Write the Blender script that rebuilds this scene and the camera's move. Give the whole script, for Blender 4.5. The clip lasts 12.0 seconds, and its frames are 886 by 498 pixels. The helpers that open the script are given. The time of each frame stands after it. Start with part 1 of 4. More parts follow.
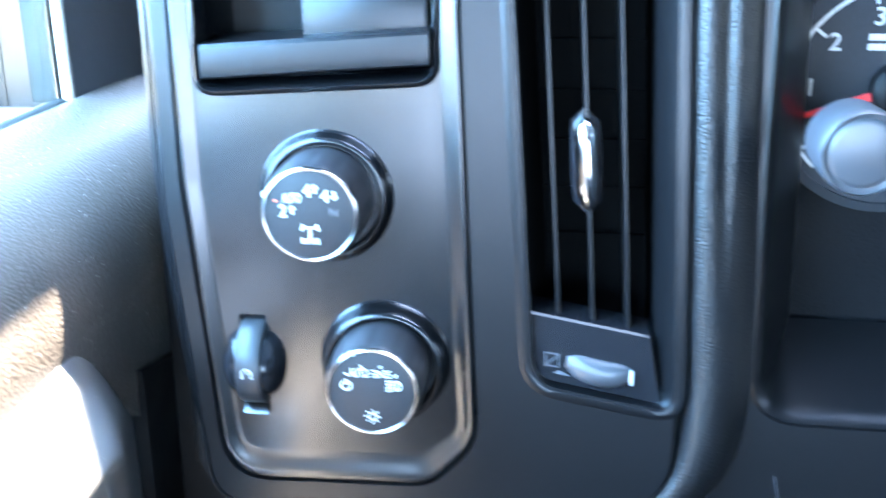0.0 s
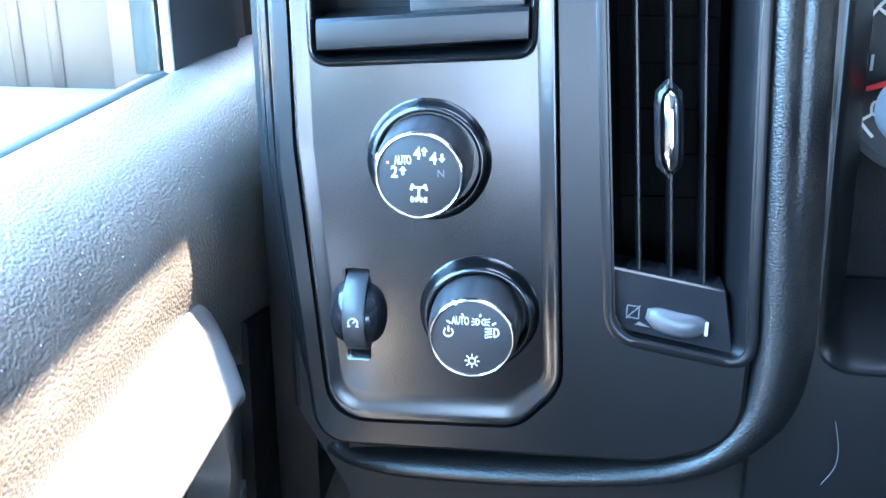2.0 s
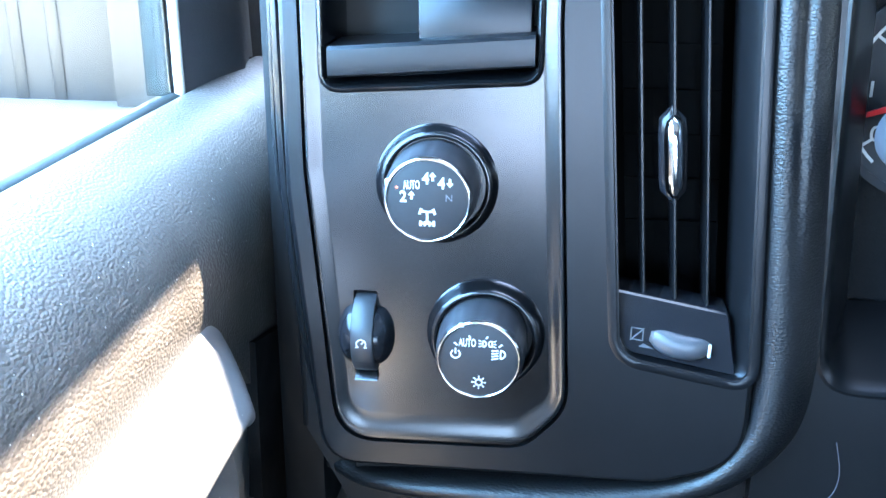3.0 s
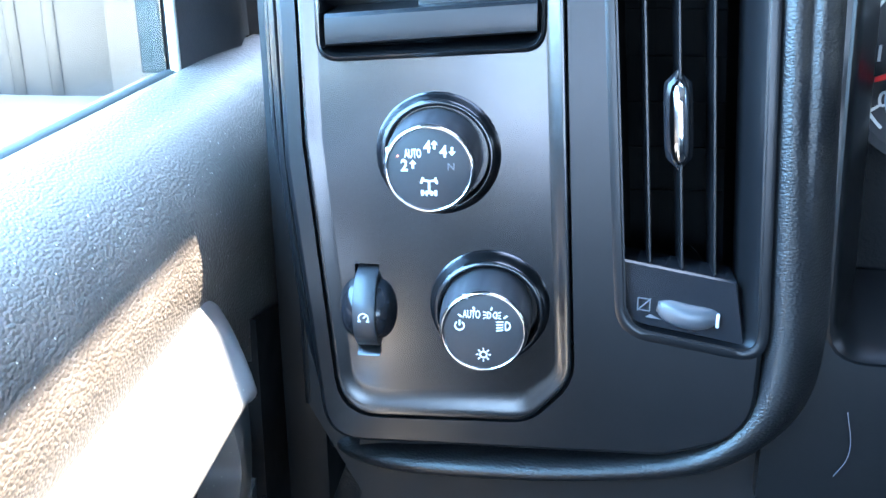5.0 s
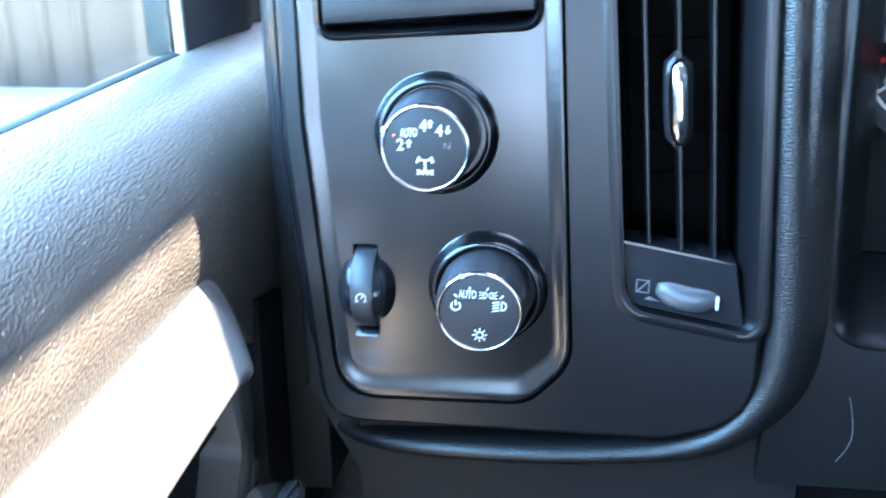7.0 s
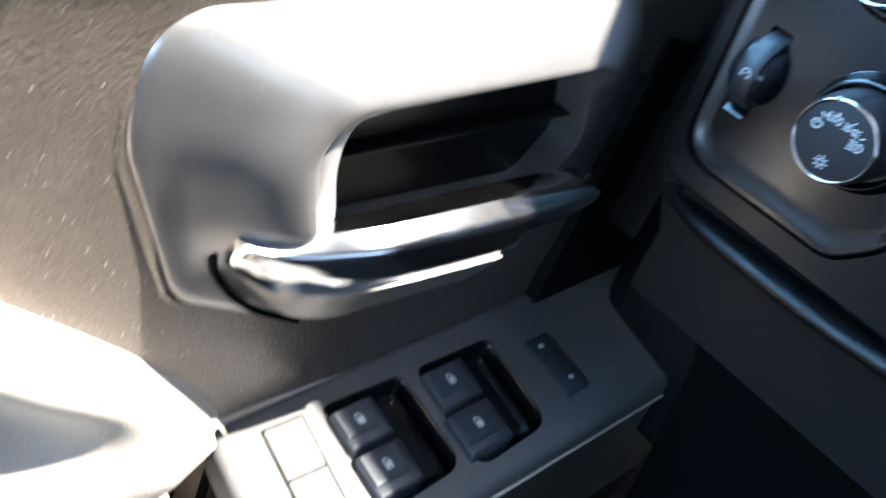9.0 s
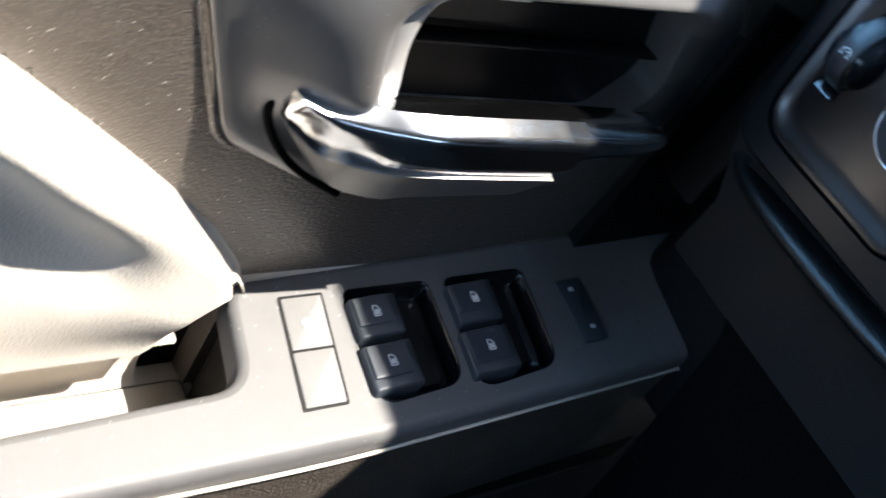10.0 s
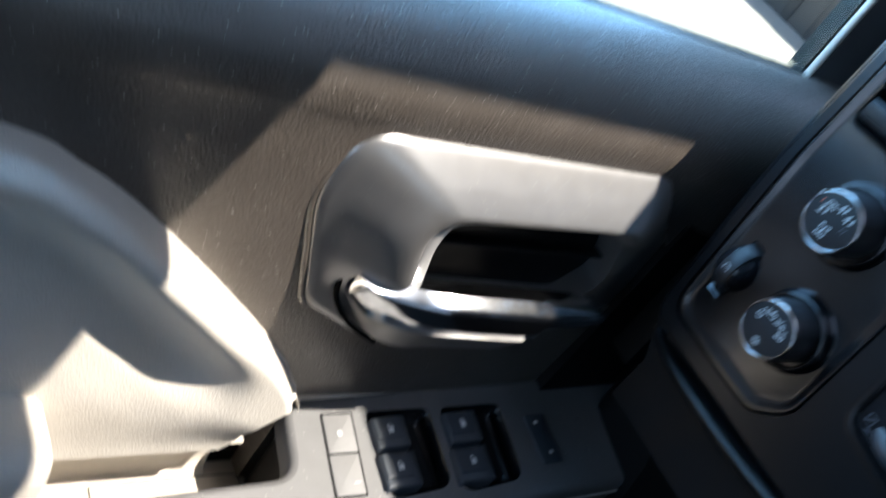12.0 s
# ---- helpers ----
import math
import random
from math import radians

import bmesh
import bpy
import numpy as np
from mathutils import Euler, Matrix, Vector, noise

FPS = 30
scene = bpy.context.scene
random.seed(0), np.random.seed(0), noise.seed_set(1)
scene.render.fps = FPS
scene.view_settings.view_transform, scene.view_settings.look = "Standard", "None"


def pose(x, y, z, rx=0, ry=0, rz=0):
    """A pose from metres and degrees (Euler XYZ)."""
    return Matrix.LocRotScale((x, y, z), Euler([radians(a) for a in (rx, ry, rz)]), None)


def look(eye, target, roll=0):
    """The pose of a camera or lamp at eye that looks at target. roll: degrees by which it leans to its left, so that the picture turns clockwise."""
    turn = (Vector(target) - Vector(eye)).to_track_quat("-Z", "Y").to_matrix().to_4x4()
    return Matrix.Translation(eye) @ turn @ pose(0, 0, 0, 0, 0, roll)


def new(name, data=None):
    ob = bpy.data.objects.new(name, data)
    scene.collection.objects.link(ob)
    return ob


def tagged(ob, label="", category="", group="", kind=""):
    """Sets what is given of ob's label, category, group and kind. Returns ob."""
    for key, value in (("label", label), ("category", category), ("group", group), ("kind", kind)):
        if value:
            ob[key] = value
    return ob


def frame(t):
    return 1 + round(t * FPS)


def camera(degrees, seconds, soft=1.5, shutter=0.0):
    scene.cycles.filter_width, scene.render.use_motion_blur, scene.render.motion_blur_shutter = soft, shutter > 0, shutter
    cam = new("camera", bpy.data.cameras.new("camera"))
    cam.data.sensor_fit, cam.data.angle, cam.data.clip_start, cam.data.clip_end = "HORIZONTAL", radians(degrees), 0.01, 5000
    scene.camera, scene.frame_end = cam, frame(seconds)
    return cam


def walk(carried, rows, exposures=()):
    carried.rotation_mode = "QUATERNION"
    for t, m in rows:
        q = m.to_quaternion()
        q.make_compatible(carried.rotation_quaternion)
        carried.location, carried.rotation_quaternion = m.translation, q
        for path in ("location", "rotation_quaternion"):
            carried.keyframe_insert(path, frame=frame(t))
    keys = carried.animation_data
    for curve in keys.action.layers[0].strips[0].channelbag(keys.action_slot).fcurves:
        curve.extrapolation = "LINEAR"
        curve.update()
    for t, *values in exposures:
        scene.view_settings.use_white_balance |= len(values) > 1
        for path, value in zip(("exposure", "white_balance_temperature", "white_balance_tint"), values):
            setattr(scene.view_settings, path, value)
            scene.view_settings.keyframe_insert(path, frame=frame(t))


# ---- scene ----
cam = camera(47.5, 12.0, 1.5, 0.8)
PATH = [
    (0, (0.0861, -0.3401, 1.4168), (-0.0615, 1.0659, 0.9156), -0.1),
    (0.5, (0.0549, -0.3355, 1.4108), (-0.0717, 1.0832, 0.9406), -0.2),
    (1, (0.0523, -0.3262, 1.4002), (-0.0660, 1.0829, 0.8996), 0.3),
    (1.5, (0.0560, -0.3671, 1.4131), (-0.0890, 1.0348, 0.8997), -0.1),
    (2, (0.0558, -0.3804, 1.4191), (-0.1069, 1.0155, 0.8948), 0.1),
    (2.5, (0.0569, -0.3842, 1.4259), (-0.1039, 1.0166, 0.9141), 0.4),
    (3, (0.0529, -0.3857, 1.4258), (-0.1094, 1.0165, 0.9184), 0.3),
    (5, (0.0513, -0.3819, 1.4145), (-0.1105, 1.0167, 0.8972), -0.4),
    (5.5, (0.0521, -0.3823, 1.4135), (-0.1124, 1.0167, 0.8978), -0.8),
    (6, (0.0520, -0.3832, 1.4139), (-0.1124, 1.0181, 0.9046), -0.8),
    (6.5, (0.0522, -0.3828, 1.4109), (-0.1135, 1.0171, 0.8983), -1.4),
    (6.7, (0.0541, -0.3811, 1.4097), (-0.1043, 1.0190, 0.8954), -1.6),
    (8.3, (0.1353, -0.3854, 1.4072), (-0.5385, 0.7485, 0.6927), 12.6),
    (8.5, (0.1399, -0.3852, 1.3984), (-0.5524, 0.7151, 0.6500), 14.7),
    (9, (0.1408, -0.3947, 1.3854), (-0.5670, 0.6173, 0.5340), 22.5),
    (9.5, (0.1457, -0.3919, 1.3732), (-0.5582, 0.5763, 0.4693), 29.3),
    (10, (0.1547, -0.3919, 1.3698), (-0.5434, 0.5536, 0.4377), 35.2),
    (10.5, (0.1586, -0.3955, 1.3677), (-0.5902, 0.4860, 0.4126), 38.4),
    (11, (0.1634, -0.3924, 1.3714), (-0.6012, 0.4890, 0.4288), 39.0),
    (11.5, (0.1951, -0.4578, 1.4119), (-0.6038, 0.4647, 0.5398), 38.8),
    (12, (0.2379, -0.5243, 1.4783), (-0.6013, 0.4443, 0.6989), 36.1),
]

# exposure over the walk: the camera stops down when it turns to the sunlit door
EXPOSE = [(0, 4.75), (0.7, 4.85), (1.5, 4.65), (3.0, 4.45), (6.7, 4.25), (8.3, 3.5), (9.0, 2.8), (9.6, 2.3), (10.5, 1.8), (12, 1.6)]
walk(cam, [(t, look(eye, target, roll)) for t, eye, target, roll in PATH], EXPOSE)

# ---- world and sun ----
SUN = Vector((0.35, 0.30, 1.0)).normalized()
world = bpy.data.worlds.new("sky")
scene.world = world
world.use_nodes = True
wn = world.node_tree.nodes
sky = wn.new("ShaderNodeTexSky")
sky.sky_type = "NISHITA"
sky.sun_disc = False
sky.sun_elevation = math.asin(SUN.z)
sky.sun_rotation = math.atan2(SUN.x, SUN.y)
wn["Background"].inputs["Strength"].default_value = 0.12
world.node_tree.links.new(sky.outputs["Color"], wn["Background"].inputs["Color"])
sun_data = bpy.data.lights.new("sun", "SUN")
sun_data.energy, sun_data.angle, sun_data.color = 4.5, radians(0.53), (1.0, 0.93, 0.84)
sun = new("sun", sun_data)
sun.matrix_world = look(SUN * 20, (0, 0, 0))


def window_light(name, eye, target, wide, high, watts, spread=180):
    """An added area lamp that stands in for sky light at one of the cab's openings."""
    d = bpy.data.lights.new(name, "AREA")
    d.shape, d.size, d.size_y, d.energy, d.color = "RECTANGLE", wide, high, watts, (0.26, 0.545, 1.0)
    d.spread = radians(spread)
    new(name, d).matrix_world = look(eye, target)


# fill lamps: the rear and roof ones are added at unseen openings to lift the shade
window_light("rear_fill_light", (0.45, -1.72, 1.40), (0.45, 0, 1.38), 1.2, 0.42, 1.5)
window_light("roof_hole_fill", (0.33, 0.024, 1.88), (0.33, 0.024, 1.0), 0.44, 0.26, 0.2)
window_light("driver_window_light", (-0.215, -0.30, 1.53), (-0.03, -0.30, 1.46), 0.86, 0.36, 4.2)


# ---- materials ----
def material(name, color, rough=0.5, metal=0.0, mottle=0.12, mottle_size=0.03, grain=None, bump=0.0, specks=0.0,
             rough_var=0.08, coat=0.0, spec=0.5, stretch=(1, 1, 1)):
    """A surface with colour mottling at two sizes, roughness wear and a relief. grain: metres of one cell of the relief."""
    m = bpy.data.materials.new(name)
    m.use_nodes = True
    nt = m.node_tree
    n, ln = nt.nodes, nt.links
    b = n["Principled BSDF"]
    geo = n.new("ShaderNodeNewGeometry")
    big = n.new("ShaderNodeTexNoise")
    big.inputs["Scale"].default_value = 1 / mottle_size
    big.inputs["Detail"].default_value = 6
    ln.new(geo.outputs["Position"], big.inputs["Vector"])
    fine = n.new("ShaderNodeTexNoise")
    fine.inputs["Scale"].default_value = 12 / mottle_size
    fine.inputs["Detail"].default_value = 3
    ln.new(geo.outputs["Position"], fine.inputs["Vector"])
    add = n.new("ShaderNodeMath")
    add.operation = "ADD"
    half = n.new("ShaderNodeMath")
    half.operation = "MULTIPLY"
    half.inputs[1].default_value = 0.5
    ln.new(fine.outputs["Fac"], half.inputs[0])
    ln.new(big.outputs["Fac"], add.inputs[0])
    ln.new(half.outputs[0], add.inputs[1])
    ramp = n.new("ShaderNodeMapRange")
    ramp.inputs["From Min"].default_value, ramp.inputs["From Max"].default_value = 0.45, 1.05
    ramp.inputs["To Min"].default_value, ramp.inputs["To Max"].default_value = 1 - mottle, 1 + mottle
    ln.new(add.outputs[0], ramp.inputs["Value"])
    mul = n.new("ShaderNodeMix")
    mul.data_type, mul.blend_type = "RGBA", "MULTIPLY"
    mul.inputs["Factor"].default_value = 1
    mul.inputs["A"].default_value = (*color, 1)
    ln.new(ramp.outputs["Result"], mul.inputs["B"])
    last = mul.outputs["Result"]
    if specks:
        dust = n.new("ShaderNodeTexVoronoi")
        dust.inputs["Scale"].default_value = 200
        ln.new(geo.outputs["Position"], dust.inputs["Vector"])
        lt = n.new("ShaderNodeMath")
        lt.operation = "LESS_THAN"
        lt.inputs[1].default_value = 0.085
        ln.new(dust.outputs["Distance"], lt.inputs[0])
        keep = n.new("ShaderNodeMath")
        keep.operation = "MULTIPLY"
        keep.inputs[1].default_value = specks
        ln.new(lt.outputs[0], keep.inputs[0])
        mix = n.new("ShaderNodeMix")
        mix.data_type = "RGBA"
        mix.inputs["B"].default_value = (0.6, 0.58, 0.54, 1)
        ln.new(keep.outputs[0], mix.inputs["Factor"])
        ln.new(last, mix.inputs["A"])
        last = mix.outputs["Result"]
    ln.new(last, b.inputs["Base Color"])
    rr = n.new("ShaderNodeMapRange")
    rr.inputs["From Min"].default_value, rr.inputs["From Max"].default_value = 0.3, 0.7
    rr.inputs["To Min"].default_value, rr.inputs["To Max"].default_value = max(0.02, rough - rough_var), min(1, rough + rough_var)
    ln.new(big.outputs["Fac"], rr.inputs["Value"])
    ln.new(rr.outputs["Result"], b.inputs["Roughness"])
    b.inputs["Metallic"].default_value = metal
    b.inputs["Specular IOR Level"].default_value = spec
    b.inputs["Coat Weight"].default_value = coat
    b.inputs["Coat Roughness"].default_value = rough * 0.7
    if grain:
        warp = n.new("ShaderNodeTexNoise")
        warp.inputs["Scale"].default_value = 0.25 / grain
        ln.new(geo.outputs["Position"], warp.inputs["Vector"])
        shift = n.new("ShaderNodeVectorMath")
        shift.operation = "MULTIPLY_ADD"
        shift.inputs[1].default_value = (grain * 0.4,) * 3
        ln.new(warp.outputs["Color"], shift.inputs[0])
        ln.new(geo.outputs["Position"], shift.inputs[2])
        cells = n.new("ShaderNodeTexVoronoi")
        cells.feature = "SMOOTH_F1"
        cells.inputs["Smoothness"].default_value = 0.35
        cells.inputs["Scale"].default_value = 1 / grain
        along = n.new("ShaderNodeVectorMath")
        along.operation = "MULTIPLY"
        along.inputs[1].default_value = stretch
        ln.new(shift.outputs[0], along.inputs[0])
        ln.new(along.outputs[0], cells.inputs["Vector"])
        bp = n.new("ShaderNodeBump")
        bp.invert = True
        bp.inputs["Strength"].default_value = bump
        bp.inputs["Distance"].default_value = grain * 0.5
        ln.new(cells.outputs["Distance"], bp.inputs["Height"])
        ln.new(bp.outputs["Normal"], b.inputs["Normal"])
    return m


LEATHER = material("charcoal_vinyl", (0.085, 0.071, 0.059), 0.37, mottle=0.14, grain=0.0014, bump=0.8, specks=0.9, spec=0.9, coat=0.45, stretch=(1, 0.75, 1.1))
DASH_SKIN = material("black_grained_skin", (0.004, 0.0041, 0.0045), 0.42, mottle=0.08, grain=0.0013, bump=0.35, rough_var=0.0, spec=0.42, stretch=(0.75, 1, 1.3))
KNEE = material("matt_black_skin", (0.003, 0.003, 0.0034), 0.7, mottle=0.1, grain=0.0013, bump=0.3, spec=0.1)
SATIN = material("satin_charcoal_plastic", (0.019, 0.0195, 0.021), 0.30, metal=0.85, mottle=0.06, mottle_size=0.02, grain=0.0005, bump=0.06, rough_var=0.0, spec=0.5)
PLATE = material("satin_graphite_paint", (0.046, 0.047, 0.050), 0.21, metal=0.95, mottle=0.10, mottle_size=0.02, rough_var=0.0, spec=0.78)
BLACK = material("black_plastic", (0.004, 0.004, 0.0044), 0.55, grain=0.0006, bump=0.1, spec=0.2)
GLOSS = material("gloss_black_plastic", (0.007, 0.007, 0.008), 0.16, mottle=0.1, spec=0.3)
# near black that puts the shade of deep recesses into the colour
VOID = material("recess_shade_black", (0.0015, 0.0015, 0.0016), 0.8, spec=0.08)
TRIM = material("grey_door_trim", (0.085, 0.09, 0.097), 0.5, grain=0.001, bump=0.2)
RUBBER = material("black_rubber", (0.008, 0.011, 0.010), 0.75, grain=0.0008, bump=0.3)
FACE = material("knob_face_black", (0.011, 0.011, 0.012), 0.5, spec=0.25)
GRIP = material("soft_touch_knob", (0.016, 0.016, 0.0175), 0.42, spec=0.4)
CHROME = material("bright_chrome", (0.62, 0.62, 0.63), 0.10, metal=1, mottle=0.03, rough_var=0.04)
RING = material("dark_chrome_ring", (0.42, 0.42, 0.43), 0.13, metal=1, mottle=0.05, rough_var=0.05)
WHEELGREY = material("grey_wheel_plastic", (0.03, 0.0315, 0.035), 0.38, mottle=0.08, spec=0.7)
POLISHED = material("lever_chrome", (0.80, 0.81, 0.83), 0.15, metal=1, mottle=0.05, rough_var=0.02, specks=0.2)
SILVER = material("silver_paint", (0.33, 0.323, 0.318), 0.34, metal=0.75, mottle=0.04, mottle_size=0.01, grain=0.0004, bump=0.06, specks=0.5, rough_var=0.015)
# lighter copy of the silver paint, with the flange's sunlit look in its colour
FLANGE = material("sunlit_silver_paint", (0.62, 0.61, 0.60), 0.33, metal=0.5, mottle=0.04, specks=0.3)
SWITCHGREY = material("dark_titanium_paint", (0.13, 0.128, 0.127), 0.52, metal=0.2, spec=0.3, mottle=0.08, mottle_size=0.012, grain=0.0005, bump=0.1, specks=0.3)
BEIGE = material("beige_vinyl", (0.62, 0.575, 0.51), 0.55, mottle=0.06, grain=0.0014, bump=0.3)
BEIGE_HARD = material("beige_plastic", (0.52, 0.475, 0.41), 0.5, mottle=0.06, grain=0.0008, bump=0.2)
SWITCHCAP = material("switch_cap_black", (0.036, 0.044, 0.055), 0.38, grain=0.0006, bump=0.1)
BUTTON = material("memory_button_grey", (0.17, 0.167, 0.163), 0.6, mottle=0.1)
LIP = material("lever_lip_grey", (0.22, 0.213, 0.208), 0.42, metal=0.6)
PRINT = material("bright_symbol_print", (0.78, 0.78, 0.77), 0.5, mottle=0.04)
WHITE = material("white_print", (0.36, 0.36, 0.355), 0.5, mottle=0.04)
GREYPRINT = material("dim_print", (0.05, 0.05, 0.055), 0.5)
ORANGE = material("orange_dot_print", (0.8, 0.12, 0.03), 0.5)
RED = material("red_needle", (0.75, 0.03, 0.03), 0.45)
DIAL = material("dial_face", (0.018, 0.019, 0.022), 0.6, spec=0.2)
SHELL = material("grey_headliner", (0.10, 0.097, 0.094), 0.9, grain=0.002, bump=0.3)
SHELL_DARK = material("dark_cab_trim", (0.015, 0.015, 0.016), 0.7, grain=0.001, bump=0.2)
CARPET = material("black_carpet", (0.01, 0.01, 0.01), 0.95, grain=0.003, bump=0.6)
CONCRETE = material("pale_concrete", (0.58, 0.56, 0.525), 0.85, mottle=0.12, mottle_size=0.8, grain=0.01, bump=0.2)
SIDING = material("grey_metal_siding", (0.115, 0.115, 0.12), 0.6, mottle=0.15, mottle_size=0.6, grain=0.02, bump=0.1)


def glass():
    m = bpy.data.materials.new("window_glass")
    m.use_nodes = True
    n, ln = m.node_tree.nodes, m.node_tree.links
    n.remove(n["Principled BSDF"])
    clear, gloss, mix = (n.new("ShaderNode" + k) for k in ("BsdfTransparent", "BsdfGlossy", "MixShader"))
    clear.inputs["Color"].default_value = (0.82, 0.87, 0.85, 1)
    gloss.inputs["Roughness"].default_value = 0.02
    mix.inputs[0].default_value = 0.06
    ln.new(clear.outputs[0], mix.inputs[1])
    ln.new(gloss.outputs[0], mix.inputs[2])
    ln.new(mix.outputs[0], n["Material Output"].inputs["Surface"])
    return m


GLASS = glass()

# ---- building blocks ----
def step(a, b, t):
    t = min(1, max(0, (t - a) / (b - a)))
    return t * t * (3 - 2 * t)


PLACE = {}
LEANING = []
SIGHT = Vector((0.052, -0.382, 1.4145))


def lean(bm):
    """The fascia leans back by about five degrees: its head moves off along the lines of sight from the driver's eye, its foot comes nearer."""
    for v in bm.verts:
        v.co = SIGHT + (v.co - SIGHT) * (1 + 0.22 * (min(1.46, max(1.14, v.co.z)) - 1.28))


def thing(name, at, label="", category="", group="", kind=""):
    ob = new(name)
    ob.empty_display_size = 0.02
    ob.location = at
    PLACE[ob] = Vector(at)
    return tagged(ob, label, category, group, kind)


def part(name, bm, mat, parent=None, label="", smooth=45, **tags):
    """Links bm, built in world metres, as one mesh object under parent, its origin in its middle."""
    bmesh.ops.remove_doubles(bm, verts=bm.verts, dist=1e-6)
    bmesh.ops.recalc_face_normals(bm, faces=bm.faces)
    root = parent
    while root and root.parent:
        root = root.parent
    if root in LEANING:
        lean(bm)
    lo = Vector([min(v.co[i] for v in bm.verts) for i in range(3)])
    hi = Vector([max(v.co[i] for v in bm.verts) for i in range(3)])
    mid = (lo + hi) / 2
    for v in bm.verts:
        v.co -= mid
    for f in bm.faces:
        f.smooth = smooth > 0
    for e in bm.edges:
        if len(e.link_faces) > 2 or e.calc_face_angle(0) > radians(smooth):
            e.smooth = False
    me = bpy.data.meshes.new(name)
    bm.to_mesh(me)
    bm.free()
    me.materials.append(mat)
    ob = new(name, me)
    PLACE[ob] = mid
    ob.location = mid - (PLACE[parent] if parent else Vector())
    ob.parent = parent
    return tagged(ob, label, **tags)


def rpoly(pts, radii, off=0.0, n=6):
    """A polygon with rounded corners, drawn in by off, as 2D points; the same count for every off."""
    k = len(pts)
    if isinstance(radii, (int, float)):
        radii = [radii] * k
    area = sum(pts[i][0] * pts[(i + 1) % k][1] - pts[(i + 1) % k][0] * pts[i][1] for i in range(k))
    sgn = 1 if area > 0 else -1
    P = [Vector(p) for p in pts]
    lines = []
    for i in range(k):
        d = (P[(i + 1) % k] - P[i]).normalized()
        lines.append((P[i] + Vector((-d.y, d.x)) * sgn * off, d))
    out = []
    for i in range(k):
        (a, d), (b, e) = lines[i - 1], lines[i]
        den = d.x * e.y - d.y * e.x
        c = a + d * (((b - a).x * e.y - (b - a).y * e.x) / den) if abs(den) > 1e-6 else b
        turn = abs(d.angle(e))
        r = max(radii[i] - off if den * sgn > 0 else radii[i] + off, 0.0003)
        cut = r * math.tan(turn / 2)
        p, q = c - d * cut, c + e * cut
        for j in range(n + 1):
            s = j / n
            out.append(p.lerp(c, s).lerp(c.lerp(q, s), s))
    return out


def skin(loops, close=False, start=True, end=True):
    """A mesh over rings of equal count, each a list of 3D points. close: joins the last ring to the first."""
    bm = bmesh.new()
    rows = [[bm.verts.new(p) for p in l] for l in loops]
    pairs = list(zip(rows, rows[1:])) + ([(rows[-1], rows[0])] if close else [])
    for a, b in pairs:
        for i in range(len(a)):
            j = (i + 1) % len(a)
            bm.faces.new((a[i], a[j], b[j], b[i]))
    if not close:
        if start:
            bm.faces.new(rows[0][::-1])
        if end:
            bm.faces.new(rows[-1])
    return bm


def sheet(rows, thick=0.0, along=(0, 0, 0)):
    """A surface over rows of 3D points, closed at the back at the offset along * thick."""
    bm = bmesh.new()
    off = Vector(along) * thick
    g = [[bm.verts.new(p) for p in r] for r in rows]
    h = [[bm.verts.new(Vector(p) + off) for p in r] for r in rows]
    R, C = len(rows), len(rows[0])
    for i in range(R - 1):
        for j in range(C - 1):
            bm.faces.new((g[i][j], g[i][j + 1], g[i + 1][j + 1], g[i + 1][j]))
            bm.faces.new((h[i + 1][j], h[i + 1][j + 1], h[i][j + 1], h[i][j]))
    for i in range(R - 1):
        bm.faces.new((g[i][0], g[i + 1][0], h[i + 1][0], h[i][0]))
        bm.faces.new((g[i + 1][-1], g[i][-1], h[i][-1], h[i + 1][-1]))
    for j in range(C - 1):
        bm.faces.new((g[0][j + 1], g[0][j], h[0][j], h[0][j + 1]))
        bm.faces.new((g[-1][j], g[-1][j + 1], h[-1][j + 1], h[-1][j]))
    return bm


def spin(profile, at, axis="y", n=40, ripple=None):
    """A turned solid. profile: (radius, height) pairs; the height runs towards the driver (-y) or along x. ripple(angle, i): radius factor."""
    loops = []
    for i, (r, h) in enumerate(profile):
        ring = []
        for k in range(n):
            a = 2 * math.pi * k / n
            q = r * (ripple(a, i) if ripple else 1)
            if axis == "y":
                ring.append((at[0] + q * math.cos(a), at[1] - h, at[2] + q * math.sin(a)))
            else:
                ring.append((at[0] + h, at[1] + q * math.cos(a), at[2] + q * math.sin(a)))
        loops.append(ring)
    return skin(loops)


def smooth_path(pts, n=8):
    """Catmull-Rom through the points."""
    P = [Vector(p) for p in pts]
    P = [2 * P[0] - P[1]] + P + [2 * P[-1] - P[-2]]
    out = []
    for i in range(1, len(P) - 2):
        a, b, c, d = P[i - 1:i + 3]
        for k in range(n):
            t = k / n
            out.append(0.5 * (2 * b + (c - a) * t + (2 * a - 5 * b + 4 * c - d) * t * t + (3 * b - a - 3 * c + d) * t ** 3))
    return out + [P[-2]]


def tube(pts, radius, n=12, side=(0, 1, 0), squash=1.0, taper=None):
    """A round bar along points. taper(s): factor on the radius along the way, 0 to 1."""
    P = [Vector(p) for p in pts]
    loops = []
    for i, p in enumerate(P):
        t = (P[min(i + 1, len(P) - 1)] - P[max(i - 1, 0)]).normalized()
        u = Vector(side) - t * Vector(side).dot(t)
        u.normalize()
        v = t.cross(u)
        r = radius * (taper(i / (len(P) - 1)) if taper else 1)
        loops.append([p + u * r * squash * math.cos(a) + v * r * math.sin(a) for a in (2 * math.pi * k / n for k in range(n))])
    return skin(loops)


